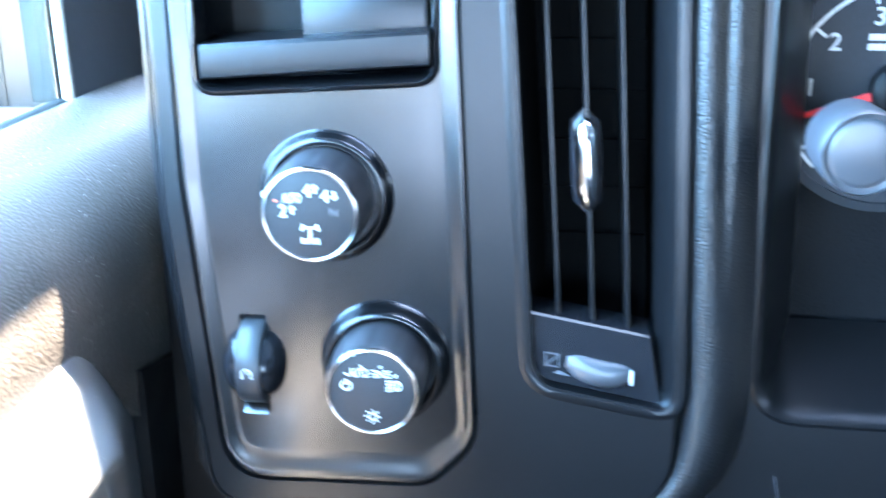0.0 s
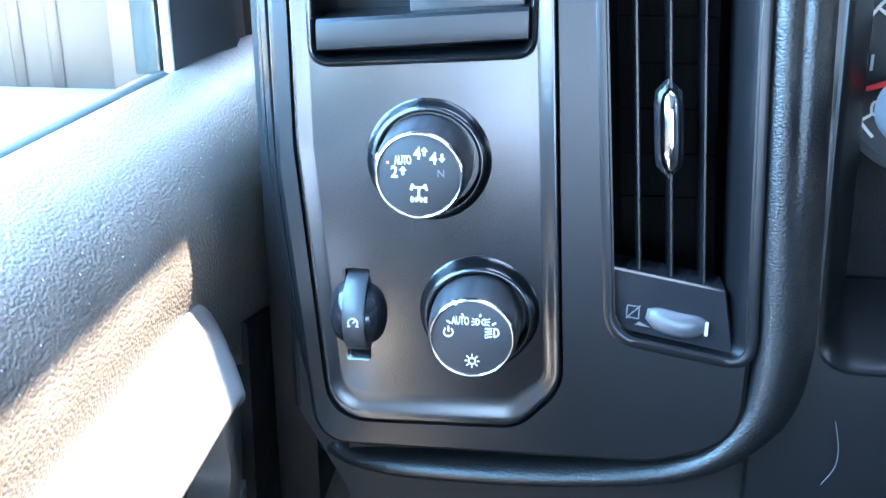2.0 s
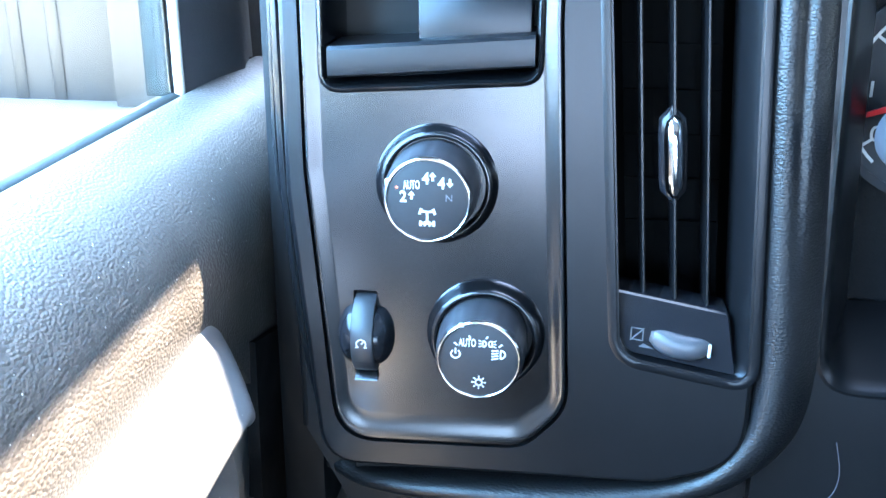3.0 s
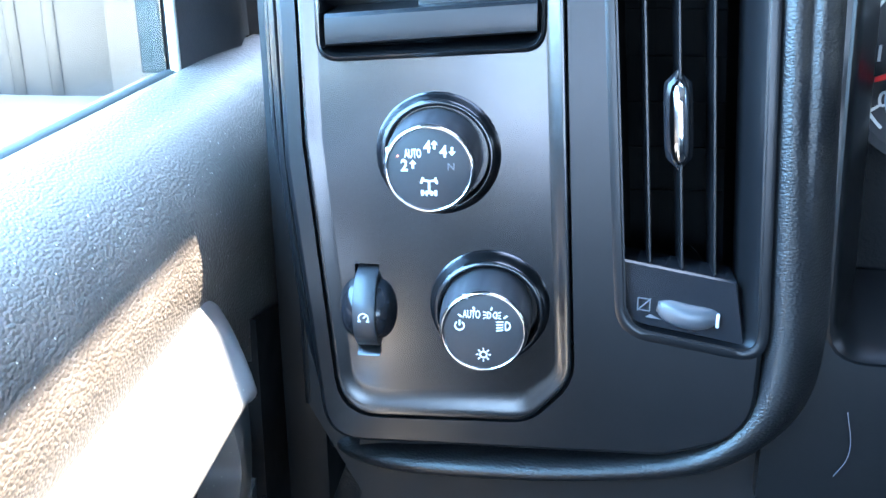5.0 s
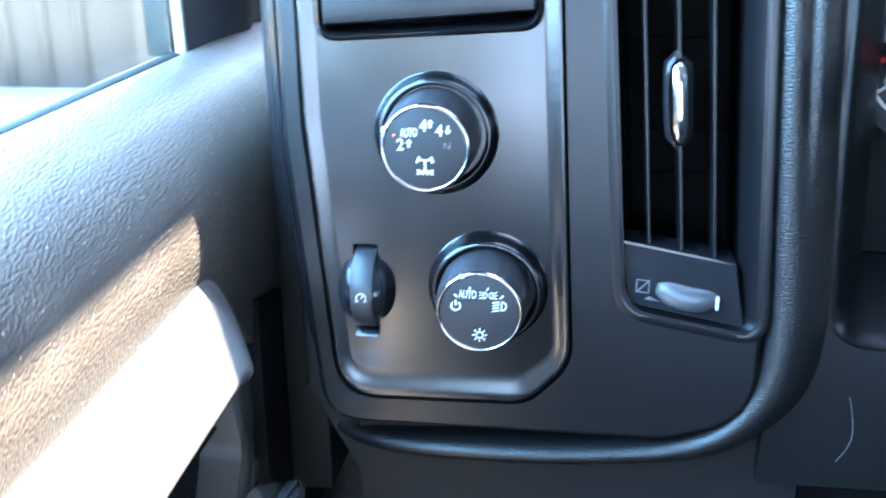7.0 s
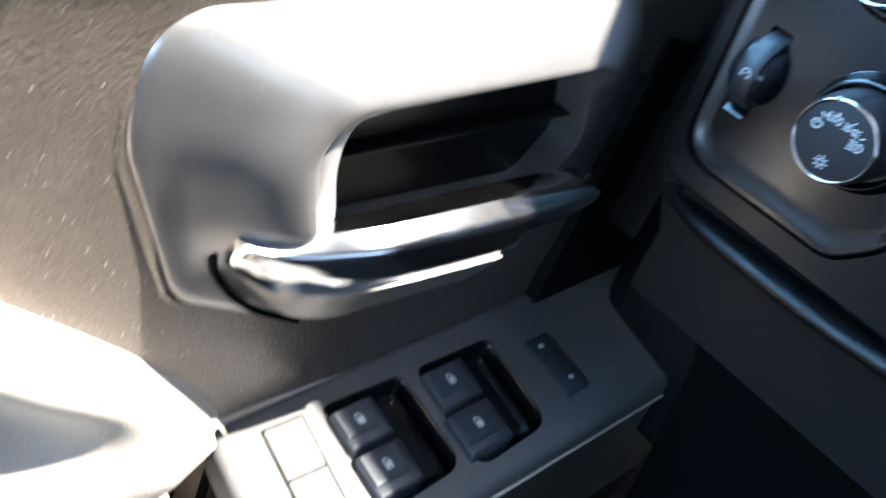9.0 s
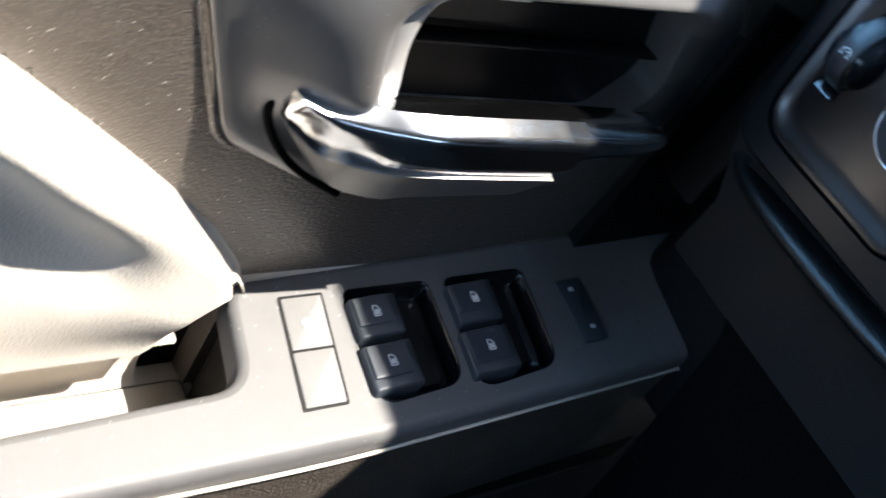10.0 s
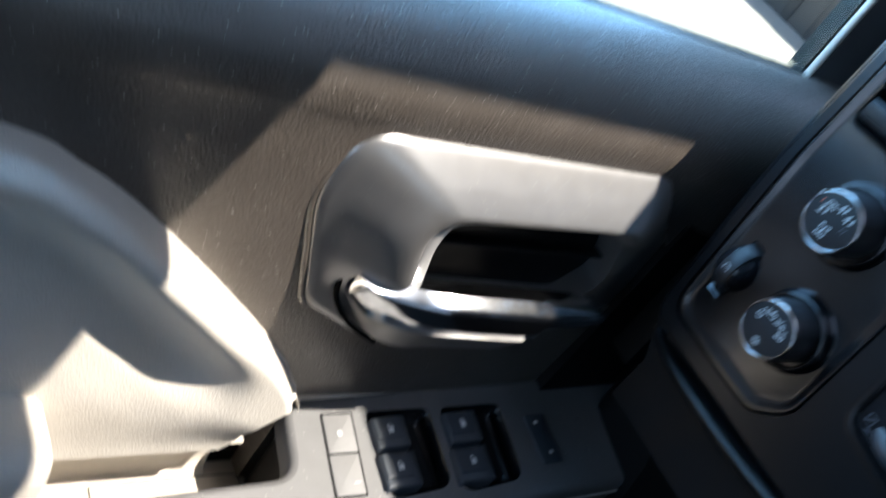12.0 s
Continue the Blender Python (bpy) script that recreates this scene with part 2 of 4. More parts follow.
def box(x0, x1, y0, y1, z0, z1, bevel=0.0, seg=2):
    bm = bmesh.new()
    bmesh.ops.create_cube(bm, size=1)
    for v in bm.verts:
        v.co = ((x0 + x1) / 2 + v.co.x * (x1 - x0), (y0 + y1) / 2 + v.co.y * (y1 - y0), (z0 + z1) / 2 + v.co.z * (z1 - z0))
    if bevel:
        bmesh.ops.bevel(bm, geom=list(bm.edges), offset=bevel, segments=seg, affect="EDGES", profile=0.6)
    return bm


def holed(outer, holes, y0, y1, to3=None):
    """A slab with holes. outer, holes: 2D outlines; to3(p, d) places a point at depth d."""
    to3 = to3 or (lambda p, d: (p[0], d, p[1]))
    bm = bmesh.new()
    rings, edges = [], []
    for o in [outer] + holes:
        vs = [bm.verts.new(to3(p, y0)) for p in o]
        rings.append(vs)
        edges += [bm.edges.new((vs[i], vs[(i + 1) % len(vs)])) for i in range(len(vs))]
    bmesh.ops.triangle_fill(bm, use_beauty=True, use_dissolve=False, edges=edges)
    front = list(bm.faces)
    back = {v: bm.verts.new(to3(p, y1)) for o, vs in zip([outer] + holes, rings) for v, p in zip(vs, o)}
    for f in front:
        bm.faces.new([back[v] for v in f.verts][::-1])
    for vs in rings:
        for i in range(len(vs)):
            a, b = vs[i], vs[(i + 1) % len(vs)]
            bm.faces.new((a, b, back[b], back[a]))
    return bm


def joined(*bms):
    out = bms[0]
    for b in bms[1:]:
        me = bpy.data.meshes.new("join")
        b.to_mesh(me)
        b.free()
        out.from_mesh(me)
        bpy.data.meshes.remove(me)
    return out


def moved(bm, m):
    bmesh.ops.transform(bm, matrix=m, verts=bm.verts)
    return bm


def writing(text, size, m, depth=0.00012, bold=0.0, wide=0.0):
    """A mesh of text, centred, lying in the x-y plane of the pose m; wide: drawn together to that width."""
    c = bpy.data.curves.new("letters", "FONT")
    c.body, c.size, c.align_x, c.align_y, c.extrude, c.offset = text, size, "CENTER", "CENTER", depth, bold
    c.resolution_u = 3
    o = bpy.data.objects.new("letters", c)
    me = bpy.data.meshes.new_from_object(o)
    bm = bmesh.new()
    bm.from_mesh(me)
    bpy.data.objects.remove(o)
    bpy.data.curves.remove(c)
    bpy.data.meshes.remove(me)
    if wide:
        xs = [v.co.x for v in bm.verts]
        f, mid = wide / (max(xs) - min(xs)), (max(xs) + min(xs)) / 2
        for v in bm.verts:
            v.co.x = (v.co.x - mid) * f
    return moved(bm, m)


def flat(pts, m, depth=0.00012):
    """A thin printed shape from 2D points, in the x-y plane of the pose m."""
    return moved(skin([[(x, y, -depth) for x, y in pts], [(x, y, depth) for x, y in pts]]), m)


def bar(x0, y0, x1, y1, w, m):
    d = Vector((x1 - x0, y1 - y0)).normalized()
    q = Vector((-d.y, d.x)) * w / 2
    a, b = Vector((x0, y0)), Vector((x1, y1))
    return flat([a - q, b - q, b + q, a + q], m)


def arc(x, y, r, a0, a1, w, m, n=12):
    A = [radians(a0 + (a1 - a0) * i / n) for i in range(n + 1)]
    rings = [[(x + q * math.cos(p), y + q * math.sin(p), d) for q, d in ((r - w / 2, -0.00012), (r + w / 2, -0.00012), (r + w / 2, 0.00012), (r - w / 2, 0.00012))] for p in A]
    return moved(skin(rings), m)


def disc(x, y, r, m, n=14):
    return flat([(x + r * math.cos(2 * math.pi * k / n), y + r * math.sin(2 * math.pi * k / n)) for k in range(n)], m)


# ---- cab shell, ground and what stands outside ----
def to_top(p, d):
    return (p[0], p[1], d)


part("ground", box(-60, 60, -60, 60, -0.3, 0, 0), CONCRETE, None, "pale sunlit concrete ground beside the truck", category="ground", kind="structure")
siding = thing("metal_fence", (-9, 6.3, 0), "shaded grey ribbed metal fence beyond the pale ground", "fence")
part("fence_wall", box(-24, -2.9, 6.3, 6.4, 0, 1.5), SIDING, siding)
rib = None
for k in range(60):
    x = -20 + k * 0.28
    if rib is None:
        rib = part("rib", box(x, x + 0.09, 6.285, 6.3, 0, 1.5, 0.01, 1), SIDING, siding)
    else:
        o = rib.copy()
        scene.collection.objects.link(o)
        o.location.x += k * 0.28
part("corner_trim", box(-2.945, -1.2, 6.1, 6.45, 0, 1.55, 0.02), SIDING, siding, "grey corner post")

# made-up opening in the unseen roof; its outline draws the sun patch's edges
sun_patch_hole = [(0.1085, -0.107), (0.55, -0.107), (0.55, 0.150), (0.285, 0.148), (0.20, 0.139), (0.155, 0.147), (0.122, 0.173), (0.1085, 0.181)]
part("ceiling", holed([(-0.2, -1.75), (1.6, -1.75), (1.6, 0.62), (-0.2, 0.62)], [sun_patch_hole], 1.85, 1.865, to_top), SHELL, None,
     "unseen dark grey roof with an opening that shapes the door's sun patch", category="ceiling", kind="structure")
part("floor", box(-0.2, 1.6, -1.75, 1.35, 0.5, 0.55), CARPET, None, "dark carpeted cab floor", category="floor", kind="structure")
# unseen wall; the opening's height sets how far down the faceplate reflects light
part("wall_rear", holed([(-0.2, 0.55), (1.6, 0.55), (1.6, 1.85), (-0.2, 1.85)], [[(-0.15, 1.19), (1.05, 1.19), (1.05, 1.61), (-0.15, 1.61)]], -1.75, -1.7),
     SHELL_DARK, None, "unseen dark rear cab wall, its opening sized for the faceplate's reflection", category="wall", kind="structure")


def to_side(x):
    return lambda p, d: (d, p[0], p[1])


# unseen wall; its window is cut small to hold light off the bezel
part("wall_right", holed([(-1.7, 0.55), (1.35, 0.55), (1.35, 1.4), (0.62, 1.85), (-1.7, 1.85)],
                         [[(-0.5, 1.46), (0.45, 1.46), (0.42, 1.72), (-0.5, 1.72)]],
                         1.55, 1.6, to_side(0)), SHELL_DARK, None, "unseen dark far side wall of the cab, its opening kept small to limit light", category="wall", kind="structure")
part("wall_left", holed([(-1.7, 0.55), (1.35, 0.55), (1.35, 1.4), (0.62, 1.85), (-1.7, 1.85)],
                        [[(-1.6, 1.30), (-0.9, 1.30), (-0.9, 1.78), (-1.5, 1.78)], [(-0.8, 1.300), (0.33, 1.300), (0.28, 1.78), (-0.8, 1.78)]],
                        -0.2, -0.172, to_side(0)), SHELL_DARK, None, "dark cab side wall with window openings behind the door trim", category="wall", kind="structure")
part("wall_front", box(-0.2, 1.6, 1.25, 1.35, 0.55, 1.38, 0.01), SHELL_DARK, None, "dark bulkhead below the windshield", category="wall", kind="structure")

# ---- dashboard ----
dash = thing("dashboard", (0.05, 0.1, 1.15), "black dashboard with a satin charcoal bezel and grained padded edge", "dashboard")
LEANING.append(dash)
PLATE_PTS = [(-0.0435, 1.181), (0.043, 1.1825), (0.062, 1.203), (0.0525, 1.375), (0.0525, 1.43), (-0.054, 1.43), (-0.054, 1.311)]
PLATE_R = [0.020, 0.018, 0.024, 0.06, 0.004, 0.004, 0.06]
VENT_PTS = [(0.0845, 1.2315), (0.1405, 1.2215), (0.1265, 1.43), (0.0685, 1.43)]
VENT_R = [0.014, 0.007, 0.004, 0.004]
BEZEL_PTS = [(-0.052, 1.166), (0.105, 1.1665), (0.1440, 1.179), (0.1435, 1.267), (0.1335, 1.39), (0.1335, 1.44), (-0.064, 1.44), (-0.064, 1.30)]
BEZEL_R = [0.02, 0.03, 0.03, 0.05, 0.05, 0.004, 0.004, 0.05]


def at_y(loop, y):
    return [(p[0], y, p[1]) for p in loop]


hole_p = rpoly(PLATE_PTS, PLATE_R, -0.0012)
hole_v = rpoly(VENT_PTS, VENT_R)
bez = holed(rpoly(BEZEL_PTS, BEZEL_R, 0.003), [hole_p, hole_v], 0.0235, 0.05)
bez = joined(bez, skin([at_y(rpoly(BEZEL_PTS, BEZEL_R, o), y) for o, y in ((0.003, 0.0235), (0.0015, 0.0242), (0.0005, 0.026), (0, 0.05))], start=False, end=False))
# a rolled lip round the vent
bez = joined(bez, skin([at_y(rpoly(VENT_PTS, VENT_R, o), y) for o, y in ((-0.005, 0.0235), (-0.0035, 0.0230), (-0.0012, 0.0231), (0.0, 0.0242), (0.0, 0.03))], start=False, end=False))
VENT_IN = [(0.0845, 1.2315), (0.1335, 1.2228), (0.1200, 1.43), (0.0685, 1.43)]
bez = joined(bez, skin([at_y(rpoly(VENT_PTS, VENT_R), 0.0240), at_y(rpoly(VENT_IN, VENT_R), 0.0325), at_y(rpoly(VENT_IN, VENT_R), 0.05)], start=False, end=False))
part("bezel", bez, SATIN, dash, "satin charcoal plastic bezel", smooth=40)
body = holed([(-0.066, 1.17), (-0.03, 1.10), (0.163, 1.10), (0.163, 1.40), (0.163, 1.46), (-0.066, 1.46)],
             [rpoly(PLATE_PTS, PLATE_R, 0.004), hole_v], 0.05, 0.052)
part("dash_core", body, BLACK, dash)
part("dash_body", box(-0.086, 1.5, 0.115, 0.9, 0.95, 1.475, 0.02, 3), DASH_SKIN, dash, "black grained main body")
# grained roll that runs down beside the bezel and under it
roll = smooth_path([(0.1375, 0.036, 1.47), (0.1412, 0.036, 1.38), (0.1490, 0.036, 1.27), (0.1515, 0.036, 1.222), (0.1455, 0.036, 1.188), (0.121, 0.036, 1.1640), (0.07, 0.037, 1.1535), (0.0, 0.041, 1.1495), (-0.036, 0.050, 1.1480), (-0.058, 0.066, 1.1475)], 10)
rows = []
for i, p in enumerate(roll):
    s = i / (len(roll) - 1)
    t = roll[min(i + 1, len(roll) - 1)] - roll[max(i - 1, 0)]
    t = Vector((t.x, t.z)).normalized()
    low = step(0.36, 0.66, s)
    out_w, in_w, high = 0.0205 - 0.0135 * low, 0.0080 - 0.0025 * low, 0.0145 - 0.0035 * low
    row = []
    for k in range(65):
        u = math.sin((-1 + k / 32) * math.pi / 2)
        h = high * max(0.0, 1 - u * u) ** (0.5 + (0.7 * step(0.12, 0.24, s) * (1 - low) if u > 0 else 0))
        d = u * (out_w if u > 0 else in_w)
        # a crease parts the upper stretch into two ridges
        h -= (1 - step(0.13, 0.24, s)) * 0.0028 * math.exp(-((d - 0.0058) / 0.0026) ** 2)
        row.append((p.x - t.y * d, p.y - h, p.z + t.x * d))
    rows.append(row)
part("padded_edge", sheet(rows, 0.012, (0, 1, 0)), DASH_SKIN, dash, "black grained padded edge with a crease", smooth=70)
part("gap_filler", box(-0.040, 0.17, 0.044, 0.06, 1.09, 1.165), BLACK, dash)
lower = sheet([[(x, 0.058 + 0.10 * t + 0.012 * math.sin(3 * t), 1.148 - 0.42 * t) for x in np.linspace(-0.035 + 0.035 * step(0, 0.25, t), 0.6, 12)] for t in np.linspace(0, 1, 14)], 0.01, (0, 1, 0))
part("knee_panel", lower, KNEE, dash, "black grained knee panel")
# strips at the dashboard's end by the door
for x, y, w in ((-0.0715, 0.046, 0.0022), (-0.0655, 0.036, 0.004)):
    pts = smooth_path([(x, y, 1.47), (x - 0.0005, y, 1.36), (x, y, 1.305), (x + 0.004, y + 0.004, 1.27), (x + 0.010, y + 0.012, 1.22)] if w < 0.003 else
                      [(x, y, 1.47), (x, y, 1.34), (x + 0.002, y, 1.28), (x + 0.008, y, 1.22), (x + 0.016, y + 0.004, 1.175)], 8)
    part("end_strip", tube(pts, w, 10, squash=1.8), SATIN, dash, "satin edge strip at the dashboard's end", smooth=60)
clip = None
for k in range(9):
    z = 1.40 - k * 0.0135
    if clip is None:
        clip = part("clip", box(-0.0702, -0.0672, 0.044, 0.050, z, z + 0.0032, 0.0006, 1), BLACK, dash)
    else:
        o = clip.copy()
        scene.collection.objects.link(o)
        o.location.z -= k * 0.0135
part("end_seal", box(-0.088, -0.0645, 0.078, 0.30, 1.09, 1.47, 0.004, 2), BLACK, dash, "black end seal facing the door")
part("end_panel", box(-0.068, -0.064, 0.05, 0.30, 1.17, 1.46, 0.001, 1), BLACK, dash)

part("loose_thread", tube(smooth_path([(0.1854, 0.0345, 1.1885), (0.1885, 0.0345, 1.1742), (0.1881, 0.0350, 1.1639), (0.1835, 0.0355, 1.1547)], 6), 0.00022, 6), GREYPRINT, dash, "fine pale thread")

# ---- control panel with its storage slot ----
panel = thing("control_panel", (0.0, 0.03, 1.18), "satin graphite switch panel with a recessed face and open storage slot", "control panel")
LEANING.append(panel)

def plate_ring(o):
    """One ring of the face; towards its lower end the rim turns out in a broader sweep."""
    return [Vector((p[0], p[1] + 0.9 * o * (1 - step(1.182, 1.222, p[1])))) for p in rpoly(PLATE_PTS, PLATE_R, o)]


steps = ((0.0, 0.034), (0.0, 0.0240), (0.0003, 0.0236), (0.0008, 0.02345), (0.0014, 0.02345), (0.0024, 0.02368), (0.0036, 0.02415), (0.0048, 0.02455), (0.0060, 0.02482), (0.0070, 0.02496), (0.0075, 0.0250), (0.0078, 0.0250))
plate = skin([at_y(plate_ring(o), y) for o, y in steps], start=False, end=False)
inner = plate_ring(0.0078)
# the storage slot cuts through the upper part of the face
SLOT_IN = [(-0.0450, 1.3465), (0.0438, 1.3520), (0.0438, 1.4205), (-0.0450, 1.4205)]
slot_in = rpoly(SLOT_IN, [0.007, 0.007, 0.002, 0.002])
WHEEL_SLOT = rpoly([(-0.0350, 1.2140), (-0.0240, 1.2140), (-0.0240, 1.2560), (-0.0350, 1.2560)], 0.001)
plate = joined(plate, holed(inner, [slot_in, WHEEL_SLOT], 0.0250, 0.0270))
part("faceplate", plate, PLATE, panel, "satin graphite faceplate with a raised rim", smooth=50)
slot_lip = skin([at_y(rpoly(SLOT_IN, [0.007, 0.007, 0.002, 0.002], o), y) for o, y in ((-0.0026, 0.0251), (-0.0018, 0.0232), (-0.0004, 0.0226), (0.0006, 0.0235), (0.0008, 0.07))], start=False, end=False)
part("slot_rim", slot_lip, PLATE, panel, smooth=60)
part("slot_liner", joined(box(-0.047, 0.047, 0.070, 0.074, 1.33, 1.43), box(-0.047, 0.047, 0.03, 0.072, 1.4215, 1.424)), BLACK, panel, "black slot liner")
lip = skin([[(x, y, z + 0.075 * (x + 0.043)) for y, z in ((0.0205, 1.352), (0.0200, 1.3555), (0.0203, 1.3625), (0.0215, 1.364), (0.05, 1.364), (0.05, 1.3515), (0.023, 1.351))] for x in np.linspace(-0.0425, 0.0425, 8)])
part("slot_lip", lip, SATIN, panel, "satin charcoal slot lip", smooth=30)
part("slot_block", box(-0.006, 0.0405, 0.031, 0.06, 1.364, 1.384, 0.0012), SATIN, panel, "satin block inside the slot")


def knob(name, at, boss, rise, label, prints):
    """A rotary switch: raised boss, fluted grip, chrome ring and printed face. at: the axis at the faceplate."""
    k = thing(name, at, label, "knob", "rotary switches on the panel")
    LEANING.append(k)
    x, y, z = at
    b = boss
    # a soft mound that rises out of the faceplate to a crisp inner rim
    base = y - 0.0252
    mound = [(b, base - 0.0004), (b - 0.0008, base + 0.0001), (b - 0.0018, base + 0.0009), (b - 0.0026, base + 0.45 * (rise - base)), (b - 0.0032, rise - 0.0012), (b - 0.0040, rise - 0.0003),
             (b - 0.0048, rise), (b - 0.0056, rise - 0.0003), (b - 0.0062, rise - 0.0012), (b - 0.0066, -0.005)]
    part("boss", spin(mound, (x + 0.0008, y, z - 0.0004), n=64), PLATE, k, "satin raised boss", smooth=60)

    def flute(a, i):
        return 1 - (0.022 * max(0, math.cos(12 * a)) ** 4 if 1 < i < 6 else 0)
    part("grip", spin([(0.0194, -0.002), (0.0196, 0.004), (0.0195, 0.009), (0.0191, 0.015), (0.0186, 0.0200), (0.0181, 0.0222), (0.0176, 0.0228), (0.015, 0.0229)], at, n=96, ripple=flute), GRIP, k, "fluted soft black grip", smooth=50)
    part("chrome_ring", spin([(0.0180, 0.0222), (0.0179, 0.0230), (0.0174, 0.0236), (0.0168, 0.0236), (0.0165, 0.0231), (0.0164, 0.0222)], at, n=96), RING, k, "bright chrome ring", smooth=70)
    face = part("face", spin([(0.0163, 0.0222), (0.0163, 0.0229), (0.0158, 0.0231), (0.0001, 0.0231)], at, n=48), FACE, k, "matt black face")
    m = pose(x, y - 0.02322, z, 90, 0, 0)
    for n_, bm_, mt in prints(m):
        part(n_, bm_, mt, face)
    return k


def arrow(x, y, up, m, s=0.0011):
    d = 1 if up else -1
    return flat([(x - 0.35 * s, y - d * 1.2 * s), (x + 0.35 * s, y - d * 1.2 * s), (x + 0.35 * s, y + d * 0.1 * s), (x + s, y + d * 0.1 * s), (x, y + d * 1.3 * s), (x - s, y + d * 0.1 * s), (x - 0.35 * s, y + d * 0.1 * s)][::d], m)


def drive_prints(m):
    def at(x, y, a=0):
        return m @ pose(x, y, 0, 0, 0, a)
    W = 0.0001
    axle = joined(bar(0, -0.0098, 0, -0.0048, 0.0009, m), bar(-0.0028, -0.0097, 0.0028, -0.0097, 0.0007, m), bar(-0.0027, -0.0108, -0.0027, -0.0086, 0.0011, m), bar(0.0027, -0.0108, 0.0027, -0.0086, 0.0011, m),
                  bar(-0.001, -0.0108, -0.001, -0.0088, 0.0008, m), bar(0.001, -0.0108, 0.001, -0.0088, 0.0008, m), bar(-0.003, -0.0044, 0, -0.0048, 0.0008, m), bar(0, -0.0048, 0.003, -0.0044, 0.0008, m), bar(-0.0032, -0.0058, -0.0024, -0.0034, 0.001, m), bar(0.0024, -0.0034, 0.0032, -0.0058, 0.001, m))
    return [("printed_word", writing("AUTO", 0.0050, at(-0.0064, 0.0062, 3), W, 0.00010, 0.0068), WHITE),
            ("printed_digit", joined(writing("4", 0.0066, at(-0.0006, 0.0090) @ Matrix.Diagonal((0.85, 1, 1, 1)), W, 0.00016), arrow(0.0022, 0.0100, True, m, 0.0014)), WHITE),
            ("printed_digit", joined(writing("4", 0.0066, at(0.0058, 0.0072) @ Matrix.Diagonal((0.85, 1, 1, 1)), W, 0.00016), arrow(0.0092, 0.0076, False, m, 0.0014)), WHITE),
            ("printed_digit", joined(writing("2", 0.0066, at(-0.0098, 0.0012) @ Matrix.Diagonal((0.85, 1, 1, 1)), W, 0.00016), arrow(-0.0064, 0.0020, True, m, 0.0014)), WHITE),
            ("printed_letter", writing("N", 0.0042, at(0.0088, 0.0012), W), GREYPRINT),
            ("axle_symbol", axle, WHITE),
            ("orange_dot", disc(-0.0124, 0.0052, 0.0005, m), ORANGE),
            ("pointer_mark", moved(box(-0.0171, -0.0157, 0.0064, 0.0086, -0.0008, 0.0008, 0.0003, 1), m), WHITE)]


def lamp_prints(m):
    def at(x, y, a=0):
        return m @ pose(x, y, 0, 0, 0, a)
    W = 0.0001
    power = joined(arc(-0.0098, 0.0026, 0.0019, -235, 55, 0.00065, m, 14), bar(-0.0098, 0.0028, -0.0098, 0.0052, 0.0007, m))
    park = joined(arc(0.0017, 0.0078, 0.0014, -80, 80, 0.0005, m, 8), arc(0.0055, 0.0078, 0.0014, 100, 260, 0.0005, m, 8), bar(0.0017, 0.0064, 0.0017, 0.0092, 0.0005, m), bar(0.0055, 0.0064, 0.0055, 0.0092, 0.0005, m),
                  *[bar(0.0012, 0.0078 + d * 0.0010, -0.0001, 0.0078 + d * 0.0015, 0.00042, m) for d in (-1, 0, 1)], *[bar(0.0060, 0.0078 + d * 0.0010, 0.0073, 0.0078 + d * 0.0015, 0.00042, m) for d in (-1, 0, 1)])
    beam = joined(arc(0.0092, 0.0032, 0.0019, -90, 90, 0.0006, m, 10), bar(0.0092, 0.0013, 0.0092, 0.0051, 0.0006, m), *[bar(0.0083, 0.0050 - i * 0.0012, 0.0054, 0.0047 - i * 0.0013, 0.00055, m) for i in range(4)])
    bulb = joined(arc(0.0002, -0.0102, 0.0014, 0, 360, 0.0006, m, 16), *[bar(0.0002 + 0.0020 * math.cos(a), -0.0102 + 0.0020 * math.sin(a), 0.0002 + 0.0031 * math.cos(a), -0.0102 + 0.0031 * math.sin(a), 0.0005, m) for a in (k * math.pi / 4 for k in range(8))])
    ticks = [("tick", bar(x, y, x * 0.86, y - 0.0012, 0.0007, m), WHITE) for x, y in ((-0.0104, 0.0078), (-0.0042, 0.0112), (0.0036, 0.0112), (0.0098, 0.0078))]
    return [("printed_word", writing("AUTO", 0.0050, at(-0.0049, 0.0078), W, 0.00010, 0.0073), WHITE), ("power_symbol", power, WHITE), ("parking_lamp_symbol", park, WHITE),
            ("headlamp_symbol", beam, WHITE), ("dimmer_symbol", bulb, WHITE), ("pointer_mark", moved(box(-0.0086, -0.0062, 0.0150, 0.0166, -0.0008, 0.0008, 0.0003, 1), m), WHITE)] + ticks


knob("drive_selector_knob", (0.0018, 0.0225, 1.3068), 0.0274, 0.0022, "black rotary drive selector with chrome ring and white markings", drive_prints)
knob("headlamp_knob", (0.0240, 0.0195, 1.2385), 0.0274, 0.0034, "black rotary headlamp switch with chrome ring and white symbols", lamp_prints)

# ---- dimmer thumbwheel ----
dim = thing("dimmer_thumbwheel", (-0.0295, 0.023, 1.2355), "black ribbed dimmer thumbwheel set in the switch panel", "thumbwheel")
LEANING.append(dim)
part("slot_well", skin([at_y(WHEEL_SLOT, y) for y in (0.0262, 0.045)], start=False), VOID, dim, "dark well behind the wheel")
part("slot_ledge", skin([[(x, y, z) for y, z in ((0.0218, 1.2128), (0.0222, 1.2136), (0.0280, 1.2180), (0.0288, 1.2126))] for x in (-0.0346, -0.0244)]), PLATE, dim, "satin ledge under the wheel")
